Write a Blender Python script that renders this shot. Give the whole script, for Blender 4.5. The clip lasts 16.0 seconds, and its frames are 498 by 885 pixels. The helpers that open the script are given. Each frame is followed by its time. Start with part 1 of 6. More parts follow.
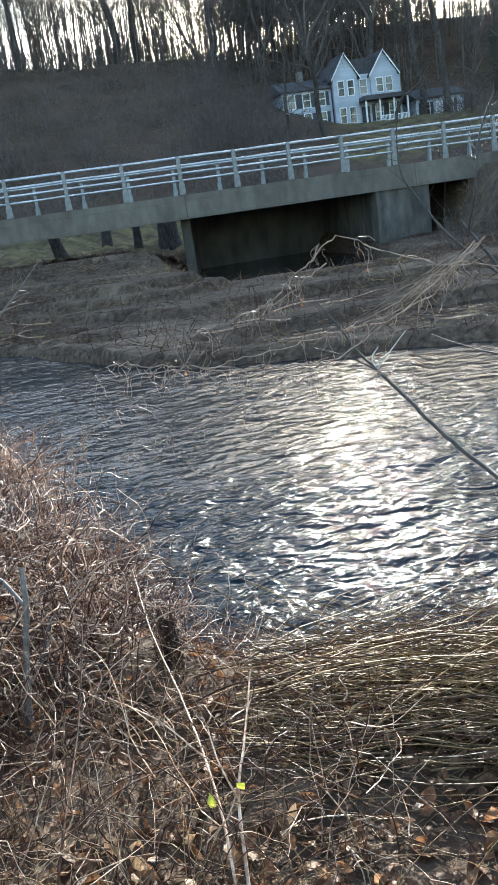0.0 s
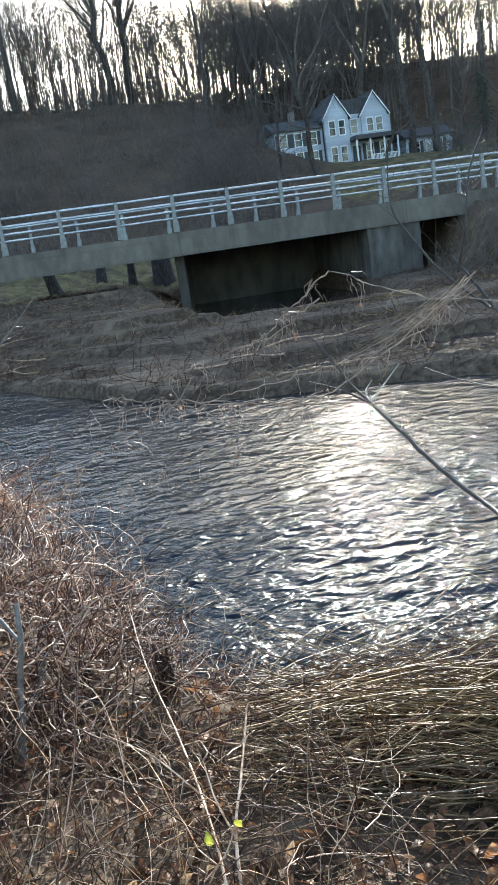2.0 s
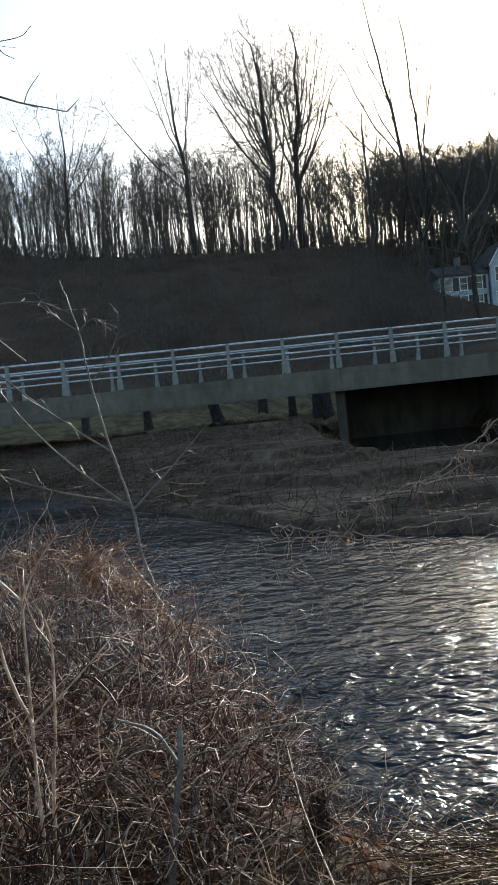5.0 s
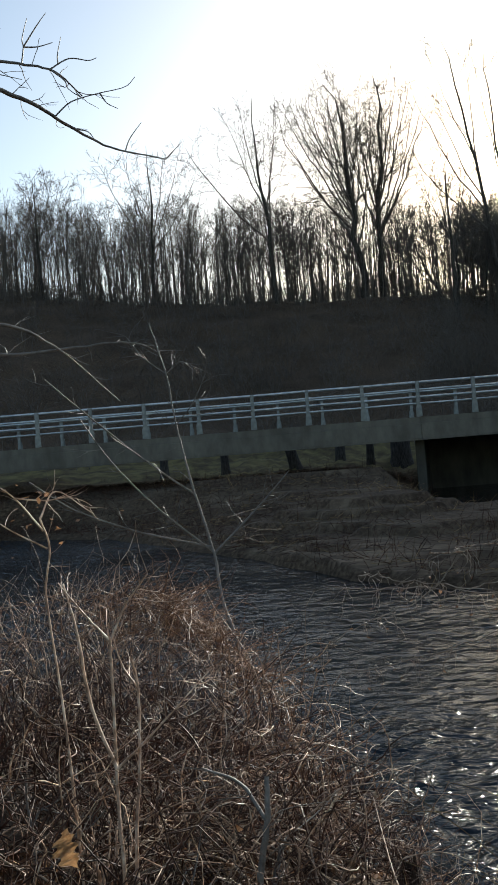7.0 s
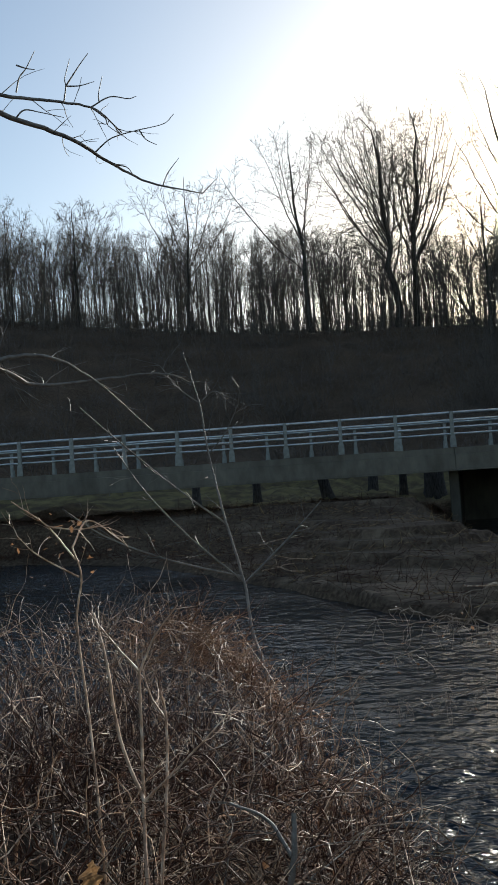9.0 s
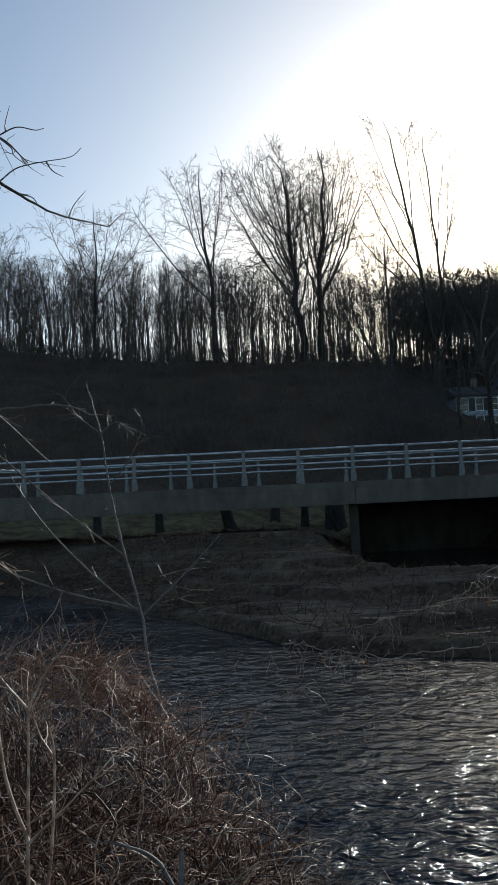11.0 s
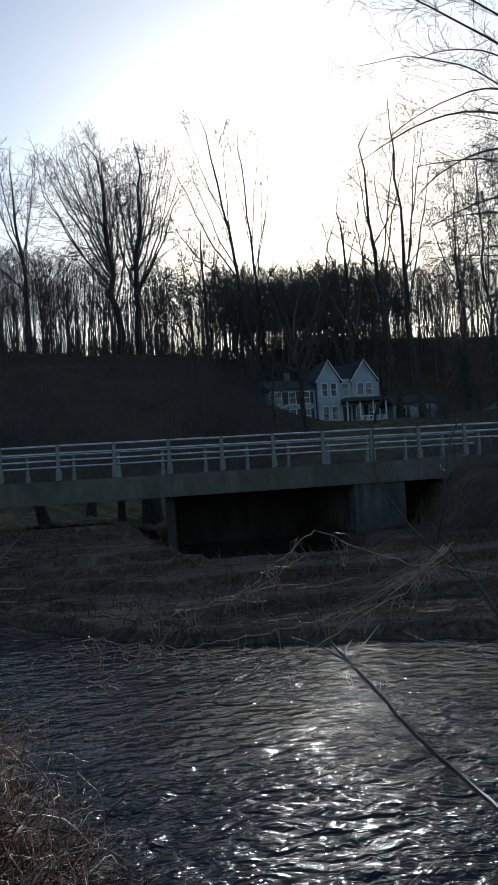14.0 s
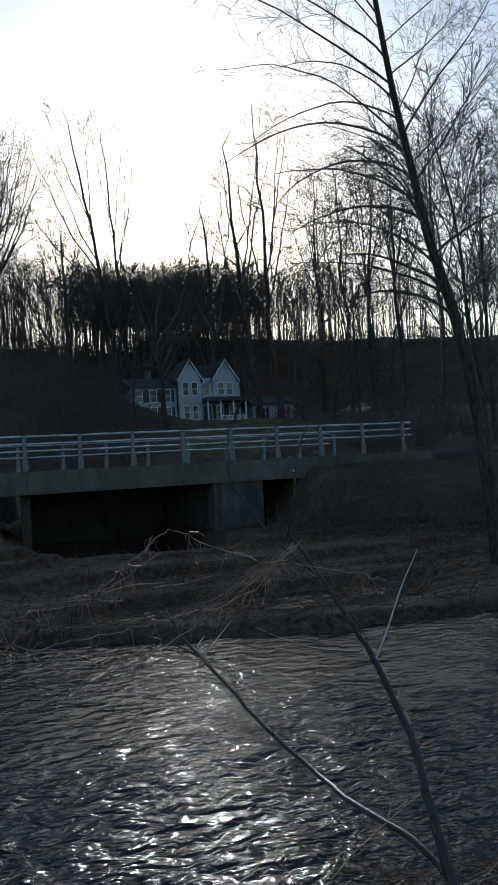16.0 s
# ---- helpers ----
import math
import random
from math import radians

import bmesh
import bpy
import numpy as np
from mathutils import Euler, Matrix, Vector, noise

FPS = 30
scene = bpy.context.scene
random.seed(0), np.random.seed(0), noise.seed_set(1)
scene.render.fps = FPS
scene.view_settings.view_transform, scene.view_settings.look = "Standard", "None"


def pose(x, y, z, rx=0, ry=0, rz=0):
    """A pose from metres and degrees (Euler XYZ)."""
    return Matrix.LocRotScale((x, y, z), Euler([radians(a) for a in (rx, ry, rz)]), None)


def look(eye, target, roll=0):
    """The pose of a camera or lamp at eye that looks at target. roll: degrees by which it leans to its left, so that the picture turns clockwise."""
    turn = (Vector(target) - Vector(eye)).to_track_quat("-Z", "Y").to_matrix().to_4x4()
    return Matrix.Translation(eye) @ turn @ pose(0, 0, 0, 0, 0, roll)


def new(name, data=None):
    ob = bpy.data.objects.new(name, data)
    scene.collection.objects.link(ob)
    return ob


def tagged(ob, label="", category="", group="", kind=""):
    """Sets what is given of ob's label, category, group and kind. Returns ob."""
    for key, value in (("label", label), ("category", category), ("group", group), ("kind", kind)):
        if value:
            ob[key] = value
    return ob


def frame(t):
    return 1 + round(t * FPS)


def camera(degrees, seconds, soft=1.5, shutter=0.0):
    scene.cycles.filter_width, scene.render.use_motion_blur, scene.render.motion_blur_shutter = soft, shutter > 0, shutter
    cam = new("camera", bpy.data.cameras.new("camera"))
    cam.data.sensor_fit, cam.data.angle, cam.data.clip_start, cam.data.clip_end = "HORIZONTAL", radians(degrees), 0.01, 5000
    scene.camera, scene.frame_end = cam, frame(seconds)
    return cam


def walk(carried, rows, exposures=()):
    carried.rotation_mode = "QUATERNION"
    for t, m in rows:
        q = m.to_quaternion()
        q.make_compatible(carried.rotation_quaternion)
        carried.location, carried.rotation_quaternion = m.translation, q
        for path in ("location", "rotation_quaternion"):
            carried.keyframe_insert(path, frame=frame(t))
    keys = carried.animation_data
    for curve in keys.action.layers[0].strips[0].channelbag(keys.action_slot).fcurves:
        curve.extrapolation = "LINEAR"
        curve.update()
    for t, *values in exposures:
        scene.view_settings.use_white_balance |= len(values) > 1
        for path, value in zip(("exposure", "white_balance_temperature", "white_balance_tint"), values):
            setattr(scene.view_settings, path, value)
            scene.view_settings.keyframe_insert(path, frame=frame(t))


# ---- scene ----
# A river bank in late winter: a road bridge beyond the water, a wooded hill
# against a low sun, and a thicket and a mat of dry stems close by.
# x runs along the bridge, y across the river, z up; the water stands at 1.8 m.

PATH = (
    (0, 0.000, 0.000, 5.000, 74.126, 7.837, -12.480),
    (0.5, -0.006, -0.004, 5.004, 74.636, 7.992, -12.620),
    (1, -0.006, -0.011, 5.004, 74.846, 7.946, -12.796),
    (1.5, -0.004, -0.013, 5.001, 75.691, 8.003, -12.852),
    (2, -0.005, -0.010, 4.998, 76.393, 8.050, -12.926),
    (2.5, -0.027, -0.023, 5.004, 78.296, 7.390, -11.645),
    (3, -0.043, -0.019, 5.008, 80.154, 6.911, -10.241),
    (3.5, -0.051, -0.019, 5.008, 82.146, 6.565, -8.606),
    (4, -0.076, -0.028, 5.010, 83.837, 6.204, -6.686),
    (4.5, -0.083, -0.020, 5.007, 85.627, 6.128, -4.325),
    (5, -0.095, -0.018, 5.008, 86.514, 5.899, -2.306),
    (5.2, -0.095, -0.018, 5.008, 86.934, 5.799, -1.436),
    (6.2, -0.131, 0.009, 5.003, 89.000, 5.100, 1.500),
    (7.3, -0.167, 0.037, 4.999, 90.394, 4.461, 3.295),
    (7.5, -0.167, 0.037, 4.999, 90.594, 4.381, 3.635),
    (8, -0.167, 0.033, 5.009, 91.208, 4.306, 4.591),
    (8.2, -0.167, 0.033, 5.009, 91.308, 4.306, 4.651),
    (9.3, -0.154, 0.010, 5.020, 92.500, 3.600, 5.000),
    (10.5, -0.141, -0.013, 5.032, 93.545, 2.878, 1.382),
    (11, -0.131, -0.023, 5.036, 93.758, 2.814, -1.459),
    (11.5, -0.119, -0.034, 5.039, 93.912, 2.831, -4.171),
    (12, -0.100, -0.069, 5.040, 93.901, 3.040, -6.400),
    (12.5, -0.076, -0.083, 5.044, 93.736, 3.293, -8.254),
    (13, -0.062, -0.101, 5.045, 93.369, 3.515, -10.148),
    (13.5, -0.047, -0.109, 5.046, 92.865, 3.657, -12.279),
    (14, -0.035, -0.121, 5.048, 92.585, 3.767, -13.577),
    (14.5, -0.027, -0.118, 5.050, 92.371, 3.666, -15.340),
    (15, -0.023, -0.122, 5.048, 92.256, 3.706, -17.905),
    (15.5, -0.031, -0.148, 5.051, 92.102, 3.652, -20.419),
    (16, -0.034, -0.198, 5.052, 91.914, 3.358, -22.961),
)

cam = camera(32.53, 16.0, soft=1.6)
walk(cam, [(r[0], pose(*r[1:])) for r in PATH],
     exposures=[(0, 2.45, 5950, 5), (2, 2.4, 5950, 5), (3.5, 1.8, 5950, 5), (5, 1.12, 6050, 5), (7.5, 0.75, 6400, 5), (8.2, 0.7, 6350, 5), (10.5, 0.15, 5900, 5),
                (13, 0.0, 5450, 5), (16, 0.05, 5450, 5)])

# ---------------------------------------------------------------- light
SUN_AZ, SUN_EL = 19.3, 16.2      # degrees to the right of +y, and above the horizon

world = bpy.data.worlds.new("late_winter_sky")
scene.world = world
world.use_nodes = True
nt = world.node_tree
nt.nodes.clear()
sky = nt.nodes.new("ShaderNodeTexSky")
sky.sky_type = "NISHITA"
sky.sun_disc = False
sky.sun_elevation = radians(SUN_EL)
sky.sun_rotation = radians(SUN_AZ)
sky.air_density, sky.dust_density, sky.ozone_density = 0.95, 1.05, 0.6
bg = nt.nodes.new("ShaderNodeBackground")
bg.inputs["Strength"].default_value = 0.115
wo = nt.nodes.new("ShaderNodeOutputWorld")
nt.links.new(sky.outputs[0], bg.inputs[0])
nt.links.new(bg.outputs[0], wo.inputs[0])

sun_data = bpy.data.lights.new("sun", "SUN")
sun_data.energy, sun_data.angle, sun_data.color = 5.0, radians(0.55), (1.0, 0.93, 0.83)
sun = new("sun", sun_data)
sun.matrix_world = look((0, 0, 60), (-math.sin(radians(SUN_AZ)) * math.cos(radians(SUN_EL)),
                                     -math.cos(radians(SUN_AZ)) * math.cos(radians(SUN_EL)),
                                     60 - math.sin(radians(SUN_EL))))


# ---------------------------------------------------------------- materials
def material(name, colours, rough=0.8, scale=6.0, detail=6.0, bump=0.2, bump_scale=None, metal=0.0,
             stretch=(1, 1, 1), island=0.0, rand=0.0, spec=0.5, second=None, coords="Object"):
    """Colours: two or three, mixed by noise at the given scale per metre; island or rand: how much single pieces differ."""
    m = bpy.data.materials.new(name)
    m.use_nodes = True
    t = m.node_tree
    b = t.nodes["Principled BSDF"]
    co = t.nodes.new("ShaderNodeTexCoord")
    mp = t.nodes.new("ShaderNodeMapping")
    mp.inputs["Scale"].default_value = stretch
    t.links.new(co.outputs[coords], mp.inputs[0])
    n1 = t.nodes.new("ShaderNodeTexNoise")
    n1.inputs["Scale"].default_value, n1.inputs["Detail"].default_value = scale, detail
    n1.inputs["Roughness"].default_value = 0.62
    t.links.new(mp.outputs[0], n1.inputs["Vector"])
    ramp = t.nodes.new("ShaderNodeValToRGB")
    els = ramp.color_ramp.elements
    els[0].position, els[1].position = 0.33, 0.68
    els[0].color, els[1].color = (*colours[0], 1), (*colours[-1], 1)
    if len(colours) == 3:
        e = els.new(0.5)
        e.color = (*colours[1], 1)
    t.links.new(n1.outputs[0], ramp.inputs[0])
    out = ramp.outputs[0]
    # a second, larger scale of lighter and darker patches
    n2 = t.nodes.new("ShaderNodeTexNoise")
    n2.inputs["Scale"].default_value, n2.inputs["Detail"].default_value = second or scale * 0.13, 3.0
    t.links.new(mp.outputs[0], n2.inputs["Vector"])
    r2 = t.nodes.new("ShaderNodeMapRange")
    r2.inputs["From Min"].default_value, r2.inputs["From Max"].default_value = 0.3, 0.7
    r2.inputs["To Min"].default_value, r2.inputs["To Max"].default_value = 0.72, 1.2
    t.links.new(n2.outputs[0], r2.inputs[0])
    hs = t.nodes.new("ShaderNodeHueSaturation")
    t.links.new(out, hs.inputs["Color"])
    val = r2.outputs[0]
    if island or rand:
        src = t.nodes.new("ShaderNodeNewGeometry").outputs["Random Per Island"] if island else \
            t.nodes.new("ShaderNodeObjectInfo").outputs["Random"]
        r3 = t.nodes.new("ShaderNodeMapRange")
        r3.inputs["To Min"].default_value, r3.inputs["To Max"].default_value = 1 - (island or rand), 1 + (island or rand)
        t.links.new(src, r3.inputs[0])
        mul = t.nodes.new("ShaderNodeMath")
        mul.operation = "MULTIPLY"
        t.links.new(val, mul.inputs[0])
        t.links.new(r3.outputs[0], mul.inputs[1])
        val = mul.outputs[0]
    t.links.new(val, hs.inputs["Value"])
    t.links.new(hs.outputs[0], b.inputs["Base Color"])
    b.inputs["Roughness"].default_value, b.inputs["Metallic"].default_value = rough, metal
    b.inputs["Specular IOR Level"].default_value = spec
    if bump:
        n3 = t.nodes.new("ShaderNodeTexNoise")
        n3.inputs["Scale"].default_value, n3.inputs["Detail"].default_value = bump_scale or scale * 3, 8.0
        t.links.new(mp.outputs[0], n3.inputs["Vector"])
        bp = t.nodes.new("ShaderNodeBump")
        bp.inputs["Strength"].default_value, bp.inputs["Distance"].default_value = bump, 0.02
        t.links.new(n3.outputs[0], bp.inputs["Height"])
        t.links.new(bp.outputs[0], b.inputs["Normal"])
    return m


def ground_material():
    """Leaf litter and soil; grass where the sheet's attribute 'lawn' says so."""
    m = material("bank_soil_and_litter", [(0.036, 0.023, 0.014), (0.080, 0.053, 0.034), (0.15, 0.105, 0.068)],
                 rough=0.95, scale=7.0, bump=0.7, bump_scale=26, second=0.22, spec=0.15)
    t = m.node_tree
    b = t.nodes["Principled BSDF"]
    old = b.inputs["Base Color"].links[0].from_socket
    at = t.nodes.new("ShaderNodeAttribute")
    at.attribute_name = "lawn"
    co = t.nodes.new("ShaderNodeTexCoord")
    n = t.nodes.new("ShaderNodeTexNoise")
    n.inputs["Scale"].default_value, n.inputs["Detail"].default_value = 0.9, 8.0
    t.links.new(co.outputs["Object"], n.inputs["Vector"])
    ramp = t.nodes.new("ShaderNodeValToRGB")
    ramp.color_ramp.elements[0].position, ramp.color_ramp.elements[0].color = 0.36, (0.062, 0.046, 0.025, 1)
    ramp.color_ramp.elements[1].position, ramp.color_ramp.elements[1].color = 0.66, (0.175, 0.142, 0.058, 1)
    t.links.new(n.outputs[0], ramp.inputs[0])
    mix = t.nodes.new("ShaderNodeMix")
    mix.data_type = "RGBA"
    edge = t.nodes.new("ShaderNodeMath")
    edge.operation = "MULTIPLY_ADD"
    edge.inputs[1].default_value, edge.inputs[2].default_value = 0.9, -0.45
    t.links.new(n.outputs[0], edge.inputs[0])
    add = t.nodes.new("ShaderNodeMath")
    add.operation, add.use_clamp = "ADD", True
    t.links.new(edge.outputs[0], add.inputs[0])
    t.links.new(at.outputs["Fac"], add.inputs[1])
    mulc = t.nodes.new("ShaderNodeMath")
    mulc.operation = "MULTIPLY"
    t.links.new(add.outputs[0], mulc.inputs[0])
    t.links.new(at.outputs["Fac"], mulc.inputs[1])
    t.links.new(mulc.outputs[0], mix.inputs["Factor"])
    t.links.new(old, mix.inputs[6])
    t.links.new(ramp.outputs[0], mix.inputs[7])
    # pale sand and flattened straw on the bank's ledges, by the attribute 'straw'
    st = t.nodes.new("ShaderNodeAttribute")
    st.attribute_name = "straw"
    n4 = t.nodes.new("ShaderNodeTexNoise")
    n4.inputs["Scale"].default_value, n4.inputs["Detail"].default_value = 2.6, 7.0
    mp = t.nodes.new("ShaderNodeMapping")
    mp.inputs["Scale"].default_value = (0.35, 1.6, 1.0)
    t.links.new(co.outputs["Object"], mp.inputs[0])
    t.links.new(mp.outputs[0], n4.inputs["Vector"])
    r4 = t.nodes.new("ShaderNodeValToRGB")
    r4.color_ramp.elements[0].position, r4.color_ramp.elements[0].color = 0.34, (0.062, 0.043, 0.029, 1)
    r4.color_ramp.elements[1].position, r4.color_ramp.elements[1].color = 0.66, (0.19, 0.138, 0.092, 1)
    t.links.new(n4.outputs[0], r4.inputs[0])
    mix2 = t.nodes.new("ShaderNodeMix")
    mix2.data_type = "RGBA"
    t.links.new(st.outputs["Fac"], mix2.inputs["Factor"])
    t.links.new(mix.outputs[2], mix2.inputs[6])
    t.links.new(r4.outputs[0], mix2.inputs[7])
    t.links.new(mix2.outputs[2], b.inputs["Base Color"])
    return m


def water_material():
    """Dark water; the sheet's attribute 'riffle' says how strongly the small waves stand up."""
    m = bpy.data.materials.new("river_water")
    m.use_nodes = True
    t = m.node_tree
    b = t.nodes["Principled BSDF"]
    b.inputs["Base Color"].default_value = (0.010, 0.016, 0.022, 1)
    b.inputs["Roughness"].default_value = 0.075
    b.inputs["IOR"].default_value = 1.33
    b.inputs["Specular IOR Level"].default_value = 0.24
    co = t.nodes.new("ShaderNodeTexCoord")
    at = t.nodes.new("ShaderNodeAttribute")
    at.attribute_name = "riffle"
    last = None
    for sc, dist, turn, stretch in ((2.0, 0.125, 14, (0.8, 1.2, 1)), (5.5, 0.040, -18, (0.85, 1.15, 1)), (17.0, 0.007, 8, (0.9, 1.1, 1))):
        mp = t.nodes.new("ShaderNodeMapping")
        mp.inputs["Scale"].default_value = stretch
        mp.inputs["Rotation"].default_value = (0, 0, radians(turn))
        t.links.new(co.outputs["Object"], mp.inputs[0])
        n = t.nodes.new("ShaderNodeTexNoise")
        n.inputs["Scale"].default_value, n.inputs["Detail"].default_value = sc, 2.0
        n.inputs["Distortion"].default_value = 0.9
        t.links.new(mp.outputs[0], n.inputs["Vector"])
        bp = t.nodes.new("ShaderNodeBump")
        bp.inputs["Distance"].default_value = dist
        t.links.new(at.outputs["Fac"], bp.inputs["Strength"])
        t.links.new(n.outputs[0], bp.inputs["Height"])
        if last:
            t.links.new(last, bp.inputs["Normal"])
        last = bp.outputs[0]
    t.links.new(last, b.inputs["Normal"])
    return m


M_GROUND = ground_material()
M_WATER = water_material()
M_CONC = material("weathered_concrete", [(0.108, 0.096, 0.079), (0.134, 0.120, 0.099), (0.165, 0.148, 0.122)], rough=0.9, scale=2.2, bump=0.25,
                  stretch=(1, 1, 0.45), second=0.5, spec=0.3)
# darker mottled concrete: deck slab, girders and the abutment by the opening
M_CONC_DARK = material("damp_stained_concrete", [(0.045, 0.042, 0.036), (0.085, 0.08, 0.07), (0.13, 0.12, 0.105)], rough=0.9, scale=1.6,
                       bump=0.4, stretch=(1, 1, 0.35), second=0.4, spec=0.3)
# concrete coloured near black: holds the shade under the deck
M_CONC_SHADE = material("wet_blackened_concrete", [(0.028, 0.025, 0.021), (0.075, 0.068, 0.056)], rough=0.7, scale=1.6, bump=0.4, stretch=(1, 1, 0.35), spec=0.3)
M_RAIL = material("galvanised_rail_steel", [(0.42, 0.44, 0.45), (0.58, 0.60, 0.60)], rough=0.34, metal=0.75, scale=7, bump=0.05)
M_POST = material("pale_painted_post_steel", [(0.17, 0.175, 0.165), (0.27, 0.275, 0.26)], rough=0.6, scale=5, bump=0.1, rand=0.1)
M_ASPHALT = material("worn_asphalt", [(0.04, 0.04, 0.042), (0.065, 0.064, 0.062)], rough=0.9, scale=14, bump=0.4)
M_BARK = material("grey_brown_bark", [(0.03, 0.025, 0.021), (0.062, 0.053, 0.045), (0.10, 0.088, 0.076)], rough=0.9, scale=14,
                  stretch=(1, 1, 0.25), bump=0.6, island=0.18, spec=0.25)
M_TWIG = material("grey_twig_bark", [(0.075, 0.06, 0.05), (0.14, 0.115, 0.095)], rough=0.75, scale=20, bump=0, island=0.3, spec=0.35)
# pale stems, the lightest tone raised to stand in for sunlit rims
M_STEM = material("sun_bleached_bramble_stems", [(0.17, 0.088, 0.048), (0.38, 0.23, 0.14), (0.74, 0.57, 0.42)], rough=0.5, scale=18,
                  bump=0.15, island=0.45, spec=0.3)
# brown stems, darkened to hold the shade inside the thicket
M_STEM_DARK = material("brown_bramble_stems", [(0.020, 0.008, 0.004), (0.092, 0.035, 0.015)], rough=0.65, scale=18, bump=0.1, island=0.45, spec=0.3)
M_STRAW = material("dry_straw_stems", [(0.075, 0.043, 0.018), (0.19, 0.118, 0.05), (0.36, 0.24, 0.115)], rough=0.6, scale=14, bump=0.1,
                   island=0.5, spec=0.28)
M_RUSSET = material("russet_dry_grass", [(0.15, 0.070, 0.032), (0.40, 0.215, 0.105)], rough=0.5, scale=15, bump=0, island=0.35)
M_LEAF = material("fallen_brown_leaves", [(0.085, 0.036, 0.016), (0.19, 0.092, 0.042), (0.33, 0.19, 0.10)], rough=0.6, scale=25, bump=0.3,
                  island=0.5, spec=0.4)
M_LEAF_TAN = material("pale_tan_leaf", [(0.38, 0.22, 0.10), (0.60, 0.40, 0.22)], rough=0.6, scale=30, bump=0.3)
M_LEAF_GREEN = material("yellow_green_leaf", [(0.22, 0.26, 0.03), (0.42, 0.42, 0.06)], rough=0.5, scale=30, bump=0.1)
for leafy in (M_RUSSET, M_LEAF, M_LEAF_TAN, M_LEAF_GREEN):
    lt = leafy.node_tree
    out_node, bsdf = lt.nodes["Material Output"], lt.nodes["Principled BSDF"]
    thin = lt.nodes.new("ShaderNodeBsdfTranslucent")
    lt.links.new(bsdf.inputs["Base Color"].links[0].from_socket, thin.inputs["Color"])
    both = lt.nodes.new("ShaderNodeMixShader")
    both.inputs[0].default_value = 0.4
    lt.links.new(bsdf.outputs[0], both.inputs[1])
    lt.links.new(thin.outputs[0], both.inputs[2])
    lt.links.new(both.outputs[0], out_node.inputs["Surface"])
M_NEEDLE = material("evergreen_needles", [(0.015, 0.03, 0.012), (0.04, 0.065, 0.025)], rough=0.7, scale=5, bump=0, island=0.4)
M_SIDING = material("pale_clapboard_siding", [(0.36, 0.40, 0.44), (0.47, 0.50, 0.53)], rough=0.6, scale=1.5, bump=0.1, stretch=(0.3, 0.3, 3))
M_TRIM = material("white_painted_trim", [(0.72, 0.72, 0.70), (0.82, 0.82, 0.80)], rough=0.5, scale=3, bump=0.05)
M_ROOF = material("dark_shingle_roof", [(0.045, 0.043, 0.045), (0.09, 0.085, 0.085)], rough=0.9, scale=5, bump=0.3)
M_SHUTTER = material("dark_shutter_paint", [(0.02, 0.022, 0.025), (0.04, 0.042, 0.046)], rough=0.5, scale=4, bump=0.05)
M_GLASS = material("window_glass", [(0.02, 0.024, 0.028), (0.035, 0.04, 0.045)], rough=0.06, scale=1, bump=0, spec=0.8)
M_CAR = material("white_car_paint", [(0.70, 0.71, 0.72), (0.78, 0.79, 0.80)], rough=0.25, scale=1, bump=0)
M_TYRE = material("black_rubber", [(0.018, 0.018, 0.018), (0.03, 0.03, 0.03)], rough=0.8, scale=9, bump=0.1)
M_STONE = material("river_stone", [(0.12, 0.11, 0.10), (0.24, 0.22, 0.20)], rough=0.85, scale=7, bump=0.4, island=0.3)


# ---------------------------------------------------------------- building helpers
def smooth(u):
    u = np.clip(u, 0, 1)
    return u * u * (3 - 2 * u)


def link(name, bm, mat, parent=None, label="", smoothed=False):
    me = bpy.data.meshes.new(name)
    bm.to_mesh(me)
    bm.free()
    if mat:
        me.materials.append(mat)
    if smoothed:
        me.shade_smooth()
    ob = new(name, me)
    if parent:
        ob.parent = parent
    if label:
        ob["label"] = label
    return ob


def part(name, bm, mat, parent, label="", smoothed=False):
    return link(name, bm, mat, parent, label, smoothed)


def again(ob, parent, m, name=None):
    """Another part on the same mesh."""
    o = new(name or ob.name.split(".")[0], ob.data)
    o.parent = parent
    o.matrix_local = m
    return o


def empty(name, at, label, category, group="", kind="", m=None):
    ob = new(name)
    ob.empty_display_size = 0.2
    ob.matrix_world = m if m is not None else Matrix.Translation(at)
    return tagged(ob, label, category, group, kind)


def box(x0, x1, y0, y1, z0, z1, bevel=0.0, bm=None):
    bm = bm or bmesh.new()
    r = bmesh.ops.create_cube(bm, size=1.0)
    bmesh.ops.scale(bm, vec=(x1 - x0, y1 - y0, z1 - z0), verts=r["verts"])
    bmesh.ops.translate(bm, vec=((x0 + x1) / 2, (y0 + y1) / 2, (z0 + z1) / 2), verts=r["verts"])
    if bevel:
        es = {e for v in r["verts"] for e in v.link_edges}
        bmesh.ops.bevel(bm, geom=list(es), offset=bevel, segments=1, affect="EDGES", profile=0.5)
    return bm


def prism(outline, y0, y1, bm=None):
    """A solid with the outline in x and z, from y0 to y1."""
    bm = bm or bmesh.new()
    a = [bm.verts.new((x, y0, z)) for x, z in outline]
    b = [bm.verts.new((x, y1, z)) for x, z in outline]
    n = len(outline)
    bm.faces.new(a)
    bm.faces.new(b[::-1])
    for i in range(n):
        bm.faces.new((a[i], b[i], b[(i + 1) % n], a[(i + 1) % n]))
    bmesh.ops.recalc_face_normals(bm, faces=bm.faces)
    return bm


